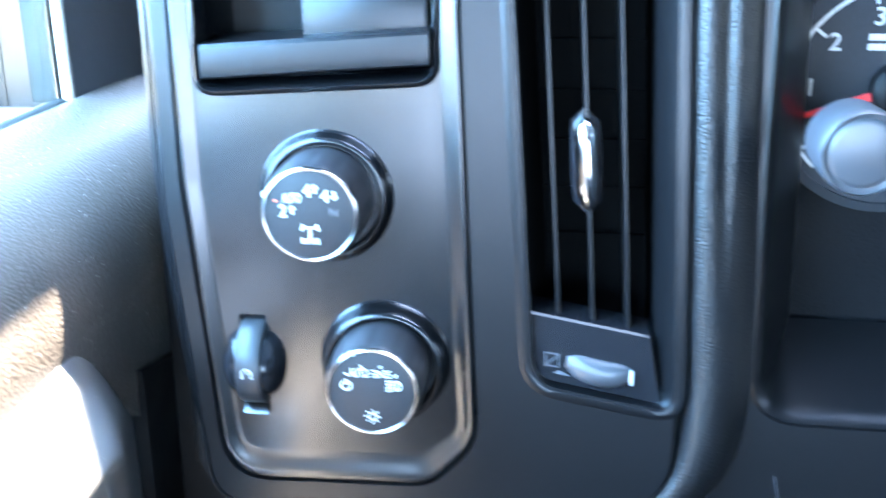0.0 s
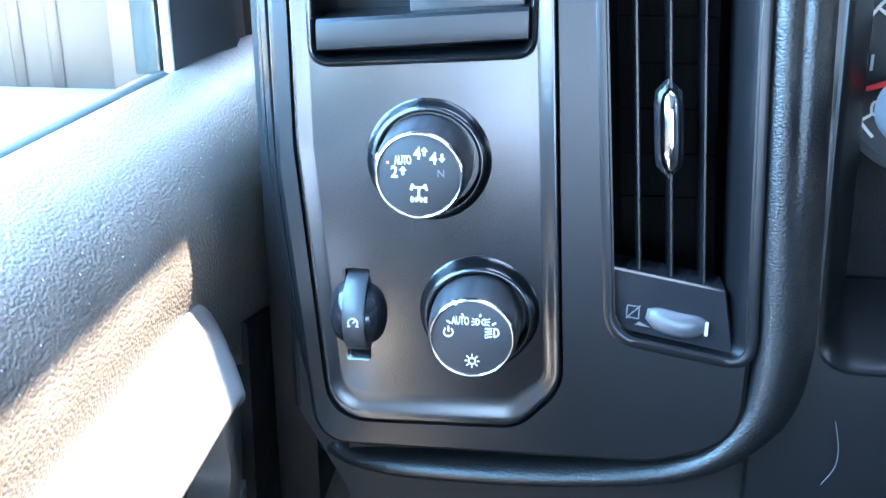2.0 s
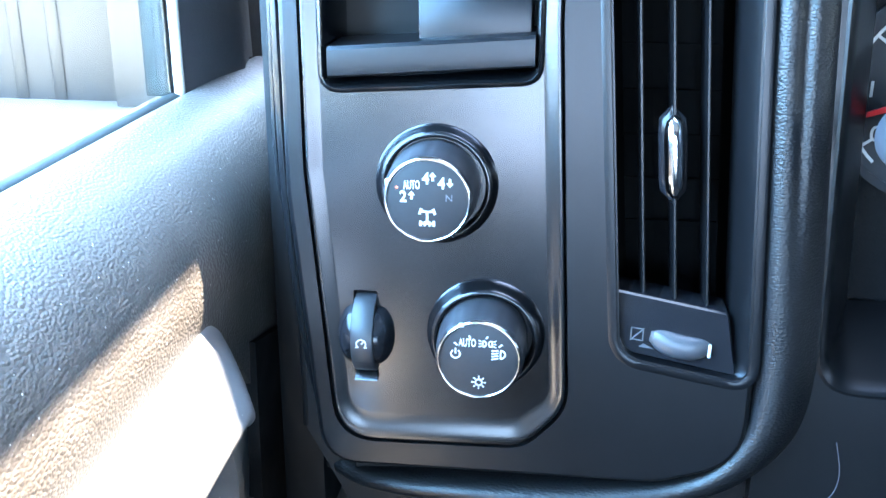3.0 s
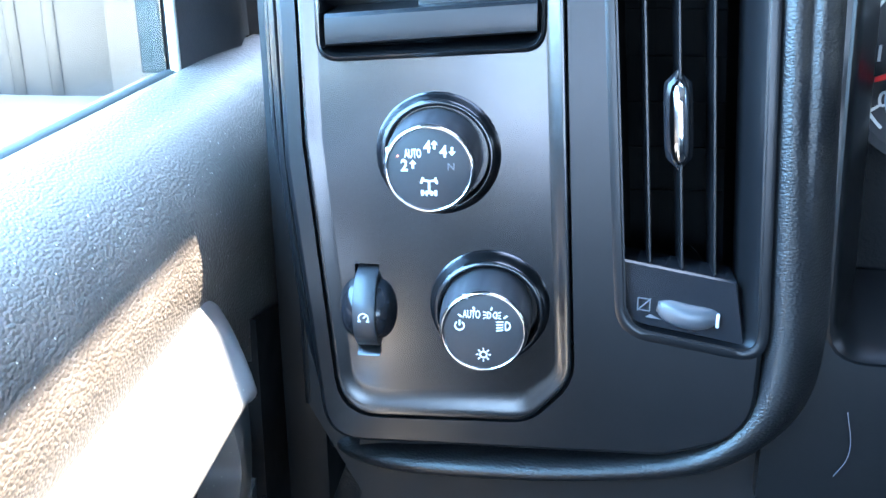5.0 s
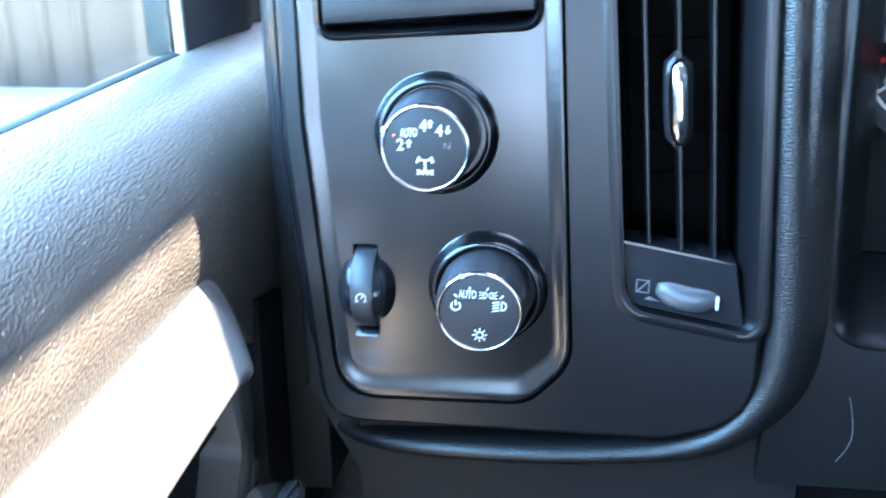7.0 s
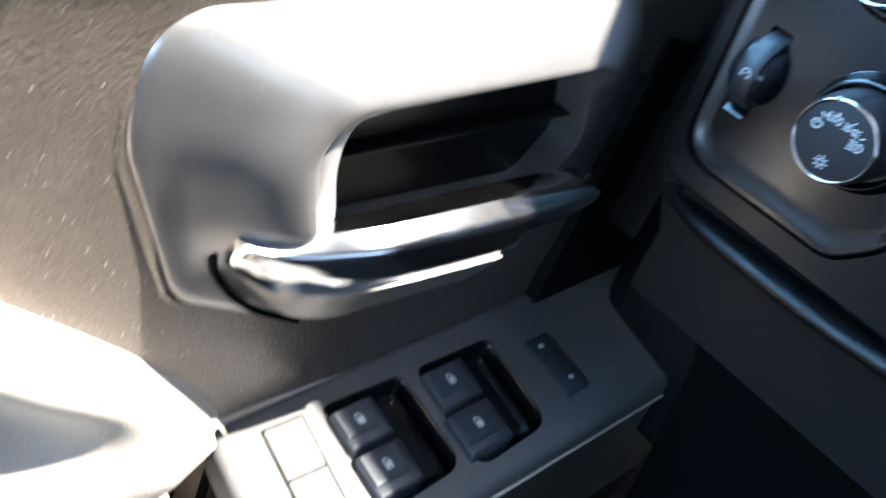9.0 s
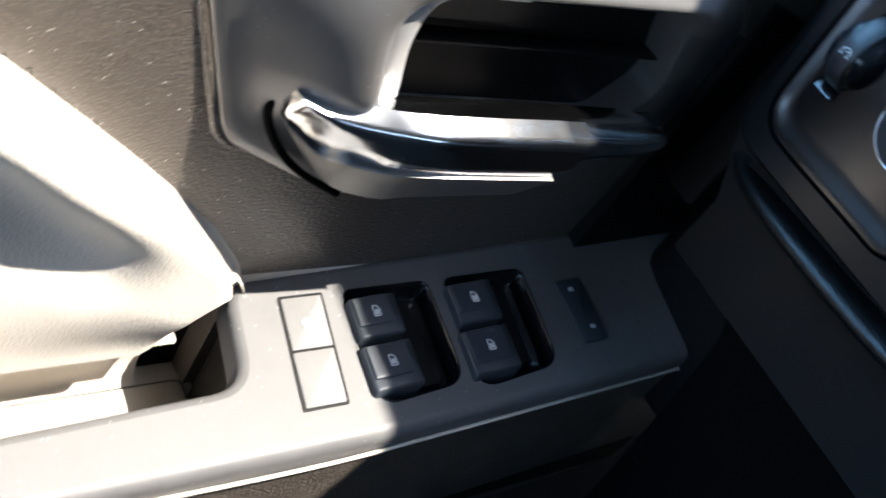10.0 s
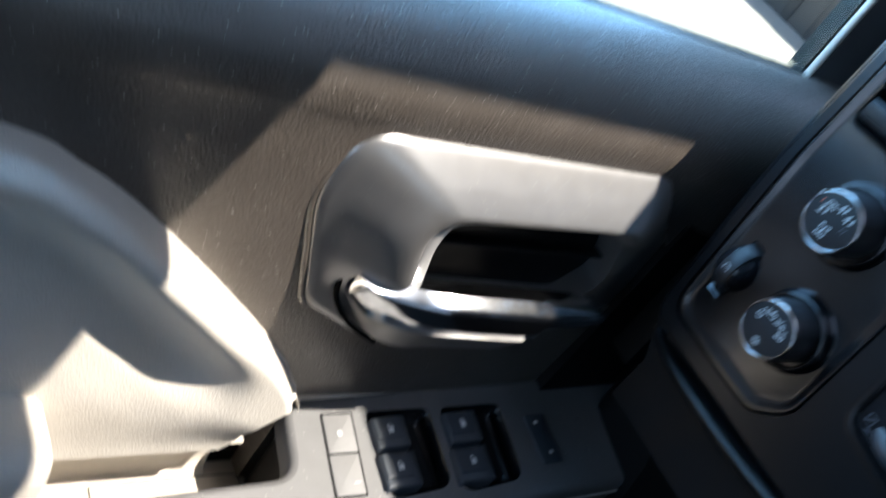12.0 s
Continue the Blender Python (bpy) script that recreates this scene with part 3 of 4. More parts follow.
wheel_prof = [(0.017, -0.0049), (0.0186, -0.0049), (0.0190, -0.0042), (0.0190, 0.0042), (0.0186, 0.0049), (0.017, 0.0049)]
wheel = part("wheel", spin(wheel_prof, (-0.0293, 0.0305, 1.2350), "x", 72, lambda a, i: 1 - 0.012 * (int(a / (2 * math.pi) * 72) % 2)), GRIP, dim, "ribbed wheel")
for s in (-1, 1):
    prof = [(0.0142 * math.cos(b) + 0.0002, s * (0.0052 + 0.0078 * math.sin(b))) for b in np.linspace(0, math.pi / 2, 9)]
    part("cheek", spin(prof, (-0.0293, 0.0272, 1.2350), "x", 40), GLOSS, dim, "domed black cheek", smooth=60)
wm = pose(-0.0293, 0.0113, 1.2358, 90, 0, 0)
part("dial_symbol", joined(arc(0, 0, 0.0021, -50, 230, 0.0006, wm, 14), bar(0, 0, 0.0011, 0.0011, 0.0006, wm), bar(-0.0026, -0.0016, -0.0012, -0.0016, 0.0006, wm), bar(0.0012, -0.0016, 0.0026, -0.0016, 0.0006, wm)), WHITE, wheel)

# ---- air vent ----
vent = thing("air_vent", (0.107, 0.05, 1.23), "gloss black side air vent with upright louvres and chrome tab", "air vent")
LEANING.append(vent)
# housing and rear vanes carry the duct's shade in their colour
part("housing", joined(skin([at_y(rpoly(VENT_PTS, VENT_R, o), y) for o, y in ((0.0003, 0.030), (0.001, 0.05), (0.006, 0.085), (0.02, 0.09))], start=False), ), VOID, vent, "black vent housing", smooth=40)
for k in range(3):
    xb, xt = (0.0935, 0.1070, 0.1208)[k], (0.0845, 0.0978, 0.1115)[k]
    zb = (1.259, 1.255, 1.252)[k]
    loops = []
    for z in np.linspace(zb, 1.43, 6):
        x = xb + (xt - xb) * (z - 1.256) / 0.113
        loops.append([(x + dx, y, z) for dx, y in ((-0.0009, 0.0322), (-0.0003, 0.0312), (0.0005, 0.0313), (0.0009, 0.0325), (0.0006, 0.054), (-0.0006, 0.054))])
    part("louvre", skin(loops), SATIN, vent, "satin black upright louvre", smooth=50)
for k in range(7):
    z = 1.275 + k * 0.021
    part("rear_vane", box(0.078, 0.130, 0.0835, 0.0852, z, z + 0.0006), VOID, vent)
tab = []
for s in np.linspace(0, 1, 13):
    z = 1.3025 + 0.036 * s
    x = 0.1065 + (0.0978 - 0.1070) * (z - 1.256) / 0.113
    w = 0.0037 * (1 - (2 * s - 1) ** 4) ** 0.5 + 0.0004
    tab.append([(x + w * math.cos(a), 0.0305 - 1.15 * w * math.sin(a) - 0.0012, z) for a in (2 * math.pi * q / 12 for q in range(12))])
part("chrome_tab", skin(tab), CHROME, vent, "bright chrome adjusting tab", smooth=60)
tabb = []
for s in np.linspace(0, 1, 9):
    z = 1.2995 + 0.042 * s
    x = 0.1065 + (0.0978 - 0.1070) * (z - 1.256) / 0.113
    w = 0.0056 * (1 - (2 * s - 1) ** 6) ** 0.5 + 0.0004
    tabb.append([(x - w, 0.034, z), (x - w * 0.6, 0.0318, z), (x + w * 0.6, 0.0318, z), (x + w, 0.034, z), (x, 0.037, z)])
part("tab_slider", skin(tabb), GLOSS, vent, "gloss black slider")
sill_pts = [(0.0835, 1.2325), (0.136, 1.2225), (0.1300, 1.2525), (0.0802, 1.2615)]
sill = skin([at_y(rpoly(sill_pts, [0.012, 0.001, 0.001, 0.002], o), y) for o, y in ((0, 0.045), (0, 0.0278), (0.0008, 0.0268))], start=False)
part("lower_face", sill, GLOSS, vent, "gloss black lower vent face", smooth=35)
slope = -0.19
tw = []
for s in np.linspace(-1, 1, 17):
    w = 0.0058 * max(0.15, (1 - abs(s) ** 3.5)) ** 0.5
    cx, cz = 0.1105 + 0.0133 * s, 1.2368 + slope * 0.0133 * s + 0.0020 * (s * s - 0.4)
    rise = 0.0035 * (1 - s * s) + 0.0008
    tw.append([(cx + 0.15 * w * math.sin(a), 0.0268 - rise * max(0, math.cos(a)) + 0.0015 * min(0, math.cos(a)), cz + w * math.sin(a)) for a in (2 * math.pi * q / 14 for q in range(14))])
twp = part("thumbwheel", skin(tw), WHEELGREY, vent, "satin charcoal thumbwheel", smooth=50)
part("white_mark", moved(box(-0.0007, 0.0007, -0.0007, 0.0007, -0.0032, 0.0032, 0.0003, 1), pose(0.1232, 0.0256, 1.2348)), WHITE, twp)
vm = pose(0.0915, 0.0266, 1.2412, 90, 0, 0)
part("closed_symbol", joined(bar(-0.0026, -0.0026, 0.0026, -0.0034, 0.00045, vm), bar(-0.0026, 0.0028, 0.0026, 0.0022, 0.00045, vm), bar(-0.0026, -0.0026, -0.0026, 0.0028, 0.00045, vm), bar(0.0026, -0.0034, 0.0026, 0.0022, 0.00045, vm), bar(-0.0028, -0.0032, 0.0030, 0.0026, 0.0005, vm)), GREYPRINT, vent)
part("open_mark", flat([(0.001, -0.0062), (0.0078, -0.0072), (0.0030, -0.0048)], vm), GREYPRINT, vent)

# ---- instrument cluster ----
clu = thing("instrument_cluster", (0.25, 0.09, 1.25), "black instrument cluster with red needle and white figures", "gauge cluster")
LEANING.append(clu)
HOOD = [(0.173, 1.212), (0.60, 1.205), (0.60, 1.46), (0.162, 1.46)]
HOOD_R = [0.022, 0.02, 0.02, 0.02]
hood = holed([(0.150, 1.14), (0.62, 1.14), (0.62, 1.47), (0.150, 1.47)], [rpoly(HOOD, HOOD_R)], 0.037, 0.045)
hood = joined(hood, skin([at_y(rpoly(HOOD, HOOD_R, o), y) for o, y in ((-0.001, 0.037), (0.0005, 0.0364), (0.0025, 0.0378), (0.0060, 0.044), (0.0130, 0.060), (0.0205, 0.078), (0.0250, 0.090))], start=False, end=False))
part("surround", hood, SATIN, clu, "satin black surround", smooth=40)
part("back_wall", box(0.15, 0.62, 0.096, 0.1, 1.14, 1.47), KNEE, clu)
GC, GR = (0.2292, 1.338), 0.0477
dial = part("dial", spin([(GR + 0.004, 0.0), (GR + 0.004, 0.002), (GR, 0.003), (GR, 0.001), (0.001, 0.001)], (GC[0], 0.094, GC[1]), n=64), DIAL, clu, "black dial face")
gm = pose(GC[0], 0.0925, GC[1], 90, 0, 0)
part("scale_arc", arc(0, 0, GR - 0.004, 228, -48, 0.0014, gm, 48), WHITE, dial)
for k in range(7):
    a = radians(215 - k * 35.7)
    part("scale_tick", bar((GR - 0.004) * math.cos(a), (GR - 0.004) * math.sin(a), (GR - 0.010) * math.cos(a), (GR - 0.010) * math.sin(a), 0.0013, gm), WHITE, dial)
for k in range(5):
    a, r = radians(213 - k * 35), GR - 0.0120 - 0.0012 * k
    part("scale_figure", writing(str(k), 0.0102, gm @ pose(r * math.cos(a), r * math.sin(a), 0), 0.0001, 0.00015), WHITE, dial)
part("unit_print", joined(*[bar(-0.0135, 0.0225 - i * 0.004, 0.004, 0.0225 - i * 0.004, 0.0026, gm) for i in range(2)]), WHITE, dial, "small white unreadable print")
ndl = part("needle", flat([(-0.036, -0.0108), (-0.036, -0.0086), (0.0, 0.0042), (0.0, -0.0002)], gm @ pose(0, 0, 0.003), 0.0006), RED, clu, "red needle")
part("needle_hub", spin([(0.011, 0.0), (0.011, 0.005), (0.009, 0.0065), (0.0005, 0.007)], (GC[0], 0.091, GC[1] + 0.002), n=32), BLACK, clu)

# ---- signal stalk beyond the cluster's edge ----
stalk = thing("signal_stalk", (0.2, 0.0, 1.31), "dark grey control stalk with a round ringed end knob", "control stalk")
SX, SY, SZ = 0.1919, 0.0, 1.3343
part("end_knob", spin([(0.0144, -0.022), (0.0150, -0.004), (0.0148, 0.0), (0.0139, 0.0014), (0.0129, 0.0006), (0.0119, 0.0003), (0.0113, 0.0010), (0.0100, 0.0013), (0.0004, 0.0015)], (SX, SY, SZ), n=48), WHEELGREY, stalk, "ringed satin end knob", smooth=50)
part("shaft", tube([(SX, SY + 0.02, SZ), (SX + 0.06, SY + 0.035, SZ - 0.01), (SX + 0.16, SY + 0.05, SZ - 0.02)], 0.0105, 14, side=(0, 0, 1)), BLACK, stalk, smooth=60)

# ---- driver's door ----
door = thing("car_door", (-0.12, -0.2, 0.6), "closed truck door with charcoal pad, beige trim and silver pull", "car door")


OUT = [(-0.160, 1.0920), (-0.2130, 1.1200), (-0.2465, 1.2000), (-0.2420, 1.2465), (-0.004, 1.2518), (0.060, 1.1850), (0.086, 1.146), (0.020, 1.1060)]
OUT_R = [0.02, 0.03, 0.06, 0.026, 0.03, 0.03, 0.03, 0.03]
PAD = [(-0.151, 1.300), (-0.1505, 1.313), (-0.1490, 1.3185), (-0.1455, 1.3210), (-0.138, 1.3200), (-0.126, 1.3155), (-0.1145, 1.3085), (-0.105, 1.3000), (-0.0975, 1.2895), (-0.0925, 1.2785),
       (-0.0900, 1.2675), (-0.0900, 1.2570), (-0.0915, 1.2480), (-0.0925, 1.236), (-0.0930, 1.215), (-0.0940, 1.185), (-0.0952, 1.150), (-0.0968, 1.115), (-0.0985, 1.08), (-0.1005, 1.05), (-0.1020, 1.02), (-0.103, 0.96), (-0.104, 0.86)]
rows = []
PADS = smooth_path([(x, 0, z) for x, z in PAD], 13)
CUT = rpoly(OUT, OUT_R, 0.003)


def inside(y, z, poly):
    odd = False
    for a, b in zip(poly, poly[1:] + poly[:1]):
        if (a.y > z) != (b.y > z) and y < (b.x - a.x) * (z - a.y) / (b.y - a.y) + a.x:
            odd = not odd
    return odd


# the sweeping upper edge of the beige cushion, behind which the pad is drawn back
EDGE = smooth_path([(-0.70, 1.26), (-0.55, 1.247), (-0.405, 1.220), (-0.366, 1.204), (-0.318, 1.172), (-0.217, 1.086), (-0.176, 1.039), (-0.167, 1.0245)], 16)
EDGE = [Vector((p[0], p[1])) for p in EDGE]


def under_cushion(y, z):
    return y < -0.167 and z < np.interp(y, [p.x for p in EDGE], [p.y for p in EDGE]) - 0.007


for y in np.concatenate([np.linspace(-0.80, -0.26, 60), np.linspace(-0.2575, 0.085, 138), np.linspace(0.095, 0.26, 10)]):
    rows.append([(p.x - (0.020 if inside(y, p.z, CUT) else 0.035 if under_cushion(y, p.z) else 0.0), y, p.z) for p in PADS])
part("upper_pad", sheet(rows, 0.02, (-1, 0, -0.2)), LEATHER, door, "charcoal grained vinyl pad", smooth=60)
edge_pts = [p for p in rpoly(OUT, OUT_R, -0.0014, n=10) if p.x < -0.17]
edge_pts.sort(key=lambda p: math.atan2(p.x + 0.17, p.y - 1.17))
part("pad_edge", tube(smooth_path([(-0.0945, p.x, p.y) for p in edge_pts], 3), 0.0019, 10, side=(1, 0, 0), taper=lambda s: min(1, 0.05 + 6 * s, 0.05 + 6 * (1 - s))), LEATHER, door, "rolled vinyl edge round the pull", smooth=60)
part("belt_seal", tube([(-0.1545, y, 1.3175) for y in np.linspace(-0.8, 0.134, 24)], 0.0030, 12, side=(1, 0, 0), squash=1.6), RUBBER, door, "dark green-black rubber window seal", smooth=60)
pane = part("window_pane", box(-0.1590, -0.1560, -0.80, 0.1345, 1.29, 1.79), GLASS, door, "clear window glass")
pane.visible_shadow = False
part("front_channel", box(-0.170, -0.1562, 0.1345, 0.1385, 1.318, 1.80, 0.001), RUBBER, door, "dark window channel")
part("channel_trim", tube([(-0.1515, 0.1365, 1.3190), (-0.1515, 0.1360, 1.45), (-0.155, 0.126, 1.80)], 0.0030, 8), BEIGE_HARD, door, "pale trim strip", smooth=60)
part("sail_panel", skin([[(-0.1490, 0.1400, 1.316), (-0.139, 0.216, 1.300), (-0.160, 0.300, 1.290), (-0.164, 0.141, 1.30)], [(-0.1510, 0.1395, 1.46), (-0.143, 0.212, 1.46), (-0.162, 0.29, 1.46), (-0.166, 0.141, 1.46)],
                         [(-0.156, 0.130, 1.8), (-0.15, 0.20, 1.8), (-0.165, 0.27, 1.8), (-0.168, 0.131, 1.8)]]), TRIM, door, "satin charcoal sail panel", smooth=25)
part("front_trim", sheet([[(-0.0900 - 0.0133 * (1.215 - z), y, z - 0.25 * (y - 0.05) * step(1.0, 1.215, z)) for z in np.linspace(0.86, 1.215, 14)] for y in np.linspace(0.050, 0.26, 10)], 0.01, (-1, 0, 0)), BLACK, door, "black plastic trim at the door's front edge", smooth=60)
part("lower_skin", sheet([[(-0.104 + 0.004 * math.sin(9 * y), y, z) for z in np.linspace(0.62, 0.90, 5)] for y in np.linspace(-0.8, 0.26, 14)], 0.02, (-1, 0, 0)), LEATHER, door)

# silver pull: a sculpted ring round a deep cup
INN = [(-0.150, 1.1350), (-0.1605, 1.1550), (-0.1745, 1.2000), (-0.1670, 1.2135), (-0.036, 1.2180), (-0.006, 1.1950), (0.010, 1.158), (-0.012, 1.1320)]
INN_R = [0.006, 0.012, 0.02, 0.010, 0.012, 0.012, 0.015, 0.015]


def paired(outer, inner, gap=0.006):
    """Both rings with extra points along their long sides."""
    a, b = [], []
    for k in range(len(outer)):
        p, q, r, s = outer[k], outer[(k + 1) % len(outer)], inner[k], inner[(k + 1) % len(inner)]
        m = max(1, math.ceil(max((q - p).length, (s - r).length) / gap))
        for j in range(m):
            a.append(p.lerp(q, j / m))
            b.append(r.lerp(s, j / m))
    return a, b


o_, i_ = paired(rpoly(OUT, OUT_R, n=8), rpoly(INN, INN_R, n=8))
loops = []
for t, x in ((0, -0.104), (0.0, -0.0935), (0.03, -0.0905), (0.10, -0.0880), (0.25, -0.0832), (0.45, -0.0768), (0.54, -0.0742), (0.62, -0.0720), (0.68, -0.0703), (0.74, -0.0688), (0.79, -0.0676), (0.83, -0.0666), (0.87, -0.0661), (0.90, -0.0662), (0.93, -0.0670), (0.96, -0.0687), (0.985, -0.0715), (1.0, -0.0755), (1.0, -0.110)):
    # the upper arm swells early, the sides stay flat and rise only at the rim
    ring_row = []
    for a, b in zip(o_, i_):
        q = a.lerp(b, t)
        # it swells towards the opening, then falls in a bright flange; low under the lever, flat at the front end
        swell = step(1.135, 1.166, q.y) * (1 - step(-0.09, -0.01, q.x))
        side = -0.110 if x < -0.1 else -0.0945 + 0.0022 * step(0, 0.03, t) + 0.004 * t + swell * (0.024 * step(0.06, 0.76, t) - 0.014 * step(0.75, 1.0, t))
        ring_row.append((side + (x - side) * step(1.165, 1.250, a.y) - 0.008 * step(0.0, 0.07, q.x), q.x, q.y))
    loops.append(ring_row)
ring = skin(loops, start=False, end=False)
pull = part("pull_bezel", ring, SILVER, door, "satin silver pull surround with a rounded front end", smooth=60)
# no real part: a dark tube draws the shade in the gap beside the lever
part("lever_gap_shade", tube(smooth_path([(-0.0905, -0.196, 1.158), (-0.0900, -0.2015, 1.148), (-0.0895, -0.200, 1.135), (-0.0890, -0.190, 1.120), (-0.0875, -0.175, 1.107), (-0.083, -0.155, 1.098)], 6), 0.0018, 10, side=(1, 0, 0)), VOID, pull, "near-black tube standing in for the shaded gap round the lever's end", smooth=60)
part("cup_floor", sheet([[(-0.1085 - 0.001 * math.sin(60 * z), y, z) for z in np.linspace(1.125, 1.225, 8)] for y in np.linspace(-0.18, 0.05, 10)], 0.004, (-1, 0, 0)), BLACK, pull, "black pull cup")
part("cup_rib", box(-0.1085, -0.098, -0.17, 0.03, 1.1700, 1.1715, 0.0005, 1), BLACK, pull)
# the sunlit band along the opening comes from this strip's paler silver
part("cup_flange", tube(smooth_path([(-0.0770, -0.1650, 1.160), (-0.0755, -0.1735, 1.188), (-0.0740, -0.1712, 1.2055), (-0.0730, -0.1585, 1.2125), (-0.0722, -0.1285, 1.2146)], 8), 0.0055, 14, side=(1, 0, 0), squash=0.45,
                        taper=lambda s: 1 - 0.66 * step(0.25, 0.72, s)), FLANGE, pull, "silver flange round the opening, sunlit brightness put into its colour", smooth=60)

# chrome release lever: upper edge, ridge and lower edge along its length
# along it: y, ridge x, ridge z, top z, low z, depth of the top face
LEVER = [(-0.1982, -0.0725, 1.1565, 1.1588, 1.1315, 0.0045), (-0.187, -0.0660, 1.1550, 1.1585, 1.1325, 0.0095), (-0.170, -0.0590, 1.1555, 1.1612, 1.1345, 0.0104), (-0.150, -0.0520, 1.1585, 1.1642, 1.1395, 0.0106),
         (-0.120, -0.0482, 1.1612, 1.1669, 1.1420, 0.0106), (-0.088, -0.0466, 1.1622, 1.1678, 1.1430, 0.0106), (-0.078, -0.0465, 1.1622, 1.1675, 1.1510, 0.0105), (-0.050, -0.0470, 1.1630, 1.1662, 1.1535, 0.0105),
         (-0.030, -0.0485, 1.1638, 1.1656, 1.1560, 0.0085), (-0.0215, -0.0515, 1.1635, 1.1648, 1.1585, 0.0045)]
spine, edges_ = smooth_path([r[:3] for r in LEVER], 6), smooth_path([r[3:] for r in LEVER], 6)


def lever_ring(a, r, b):
    """One section: flat top face, rounded ridge, bulging front face, turned-in lower edge."""
    p, q = a.lerp(r, 0.6), r.lerp(b, 0.30)
    bend = [p.lerp(r, t).lerp(r.lerp(q, t), t) for t in (0, 0.2, 0.4, 0.6, 0.8, 1)]
    face = [q.lerp(b, t) + Vector((0.0012 * math.sin(math.pi * t), 0, 0)) for t in (0.25, 0.5, 0.75)]
    return [a + Vector((-0.015, 0, -0.004)), a + Vector((-0.004, 0, -0.0006)), a] + bend + face + [b, b + Vector((-0.005, 0, -0.0008)), b + Vector((-0.018, 0, 0.002))]


lv = [lever_ring(Vector((-0.0810, -0.2007, 1.1544)), Vector((-0.0835, -0.1988, 1.1421)), Vector((-0.0815, -0.1728, 1.1242)))]
for p, e in zip(spine, edges_):
    skew = 0.022 - 0.007 * step(-0.19, -0.165, p.x) - 0.008 * step(-0.09, -0.076, p.x)
    lv.append(lever_ring(Vector((p.y - e.z, p.x - 0.003, e.x)), Vector((p.y, p.x, p.z)), Vector((p.y - 0.0025, p.x + skew, e.y))))
lever = part("release_lever", skin(lv), POLISHED, door, "bright chrome release lever with a faceted end", smooth=32)
under = smooth_path([(-0.0838, -0.1960, 1.1385), (-0.0800, -0.1790, 1.1268), (-0.0690, -0.1725, 1.1318), (-0.0635, -0.1585, 1.1322), (-0.0580, -0.1475, 1.1359), (-0.0540, -0.1335, 1.1391), (-0.0510, -0.1111, 1.1409), (-0.0488, -0.0815, 1.1417)], 5)
keel = smooth_path([(-0.0860, -0.1930, 1.1350), (-0.0845, -0.1792, 1.1193), (-0.0800, -0.1631, 1.1060), (-0.0730, -0.1440, 1.1053), (-0.0690, -0.1345, 1.1100), (-0.0640, -0.1220, 1.1155), (-0.0600, -0.1060, 1.1198), (-0.0568, -0.0880, 1.1230)], 5)
lp = [[a + Vector((-0.018, 0, 0.002)), a + Vector((0.0002, 0, 0.0006)), a + Vector((0.0014, 0, 0)), a + Vector((0.0010, 0, -0.0012)), a.lerp(k, 0.6) + Vector((0.0008, 0, 0)), k, k + Vector((-0.010, 0, -0.001)), k + Vector((-0.018, 0, 0.004))] for a, k in zip(under, keel)]
part("lever_underside", skin(lp), LIP, lever, "grey lower lever lip", smooth=40)

# ---- armrest, storage cup and beige cushion ----
def z_arm(x, y, up=0.0):
    return 1.010 - 0.2 * (x + 0.065) + 0.08 * (max(y, -0.30) + 0.135) + up


def arm3(p, d):
    return (p[0], p[1], z_arm(p[0], p[1], d))


ARM = [(-0.012, 0.170), (-0.104, 0.170), (-0.1045, -0.1715), (-0.0525, -0.1770), (-0.0535, -0.300), (-0.058, -0.62), (-0.026, -0.62), (-0.0215, -0.300), (-0.0125, -0.11)]
ARM_R = [0.01, 0.004, 0.016, 0.016, 0.02, 0.002, 0.004, 0.1, 0.05]
WELL1 = [(-0.0885, -0.1125), (-0.0865, -0.0610), (-0.0300, -0.0605), (-0.0275, -0.1130)][::-1]
WELL2 = [(-0.0860, -0.0500), (-0.0845, 0.0035), (-0.0275, 0.0030), (-0.0240, -0.0530)][::-1]
WR = [0.012, 0.012, 0.006, 0.006]
sp = thing("window_switch_panel", (-0.06, -0.06, 1.0), "dark titanium armrest switch panel, partly sunlit, with window switches", "switch panel")
top = holed(rpoly(ARM, ARM_R, 0.0055), [rpoly(WELL1, WR), rpoly(WELL2, WR)], 0, -0.012, arm3)
rim = skin([[arm3(p, d) for p in rpoly(ARM, ARM_R, o)] for o, d in ((0.0055, 0), (0.0035, -0.0004), (0.0016, -0.0016), (0.0004, -0.0038), (0, -0.0065), (0.0, -0.017))], start=False, end=False)
part("panel_top", joined(top, rim), SWITCHGREY, sp, "dark titanium painted top", smooth=40)
for w in (WELL1, WELL2):
    part("switch_well", skin([[arm3(p, d) for p in rpoly(w, WR, o)] for o, d in ((-0.0008, 0.0003), (0.0, 0.0004), (0.0008, -0.0006), (0.002, -0.011), (0.006, -0.013))], start=False), GLOSS, sp, "gloss black finger well", smooth=50)
    f = max(p[1] for p in w)
    part("finger_ramp", skin([[arm3(p, d) for p in ((-0.080, f - 0.024), (-0.034, f - 0.024), (-0.034, f - 0.013), (-0.080, f - 0.013))] for d in (-0.012, -0.005)]), BLACK, sp)


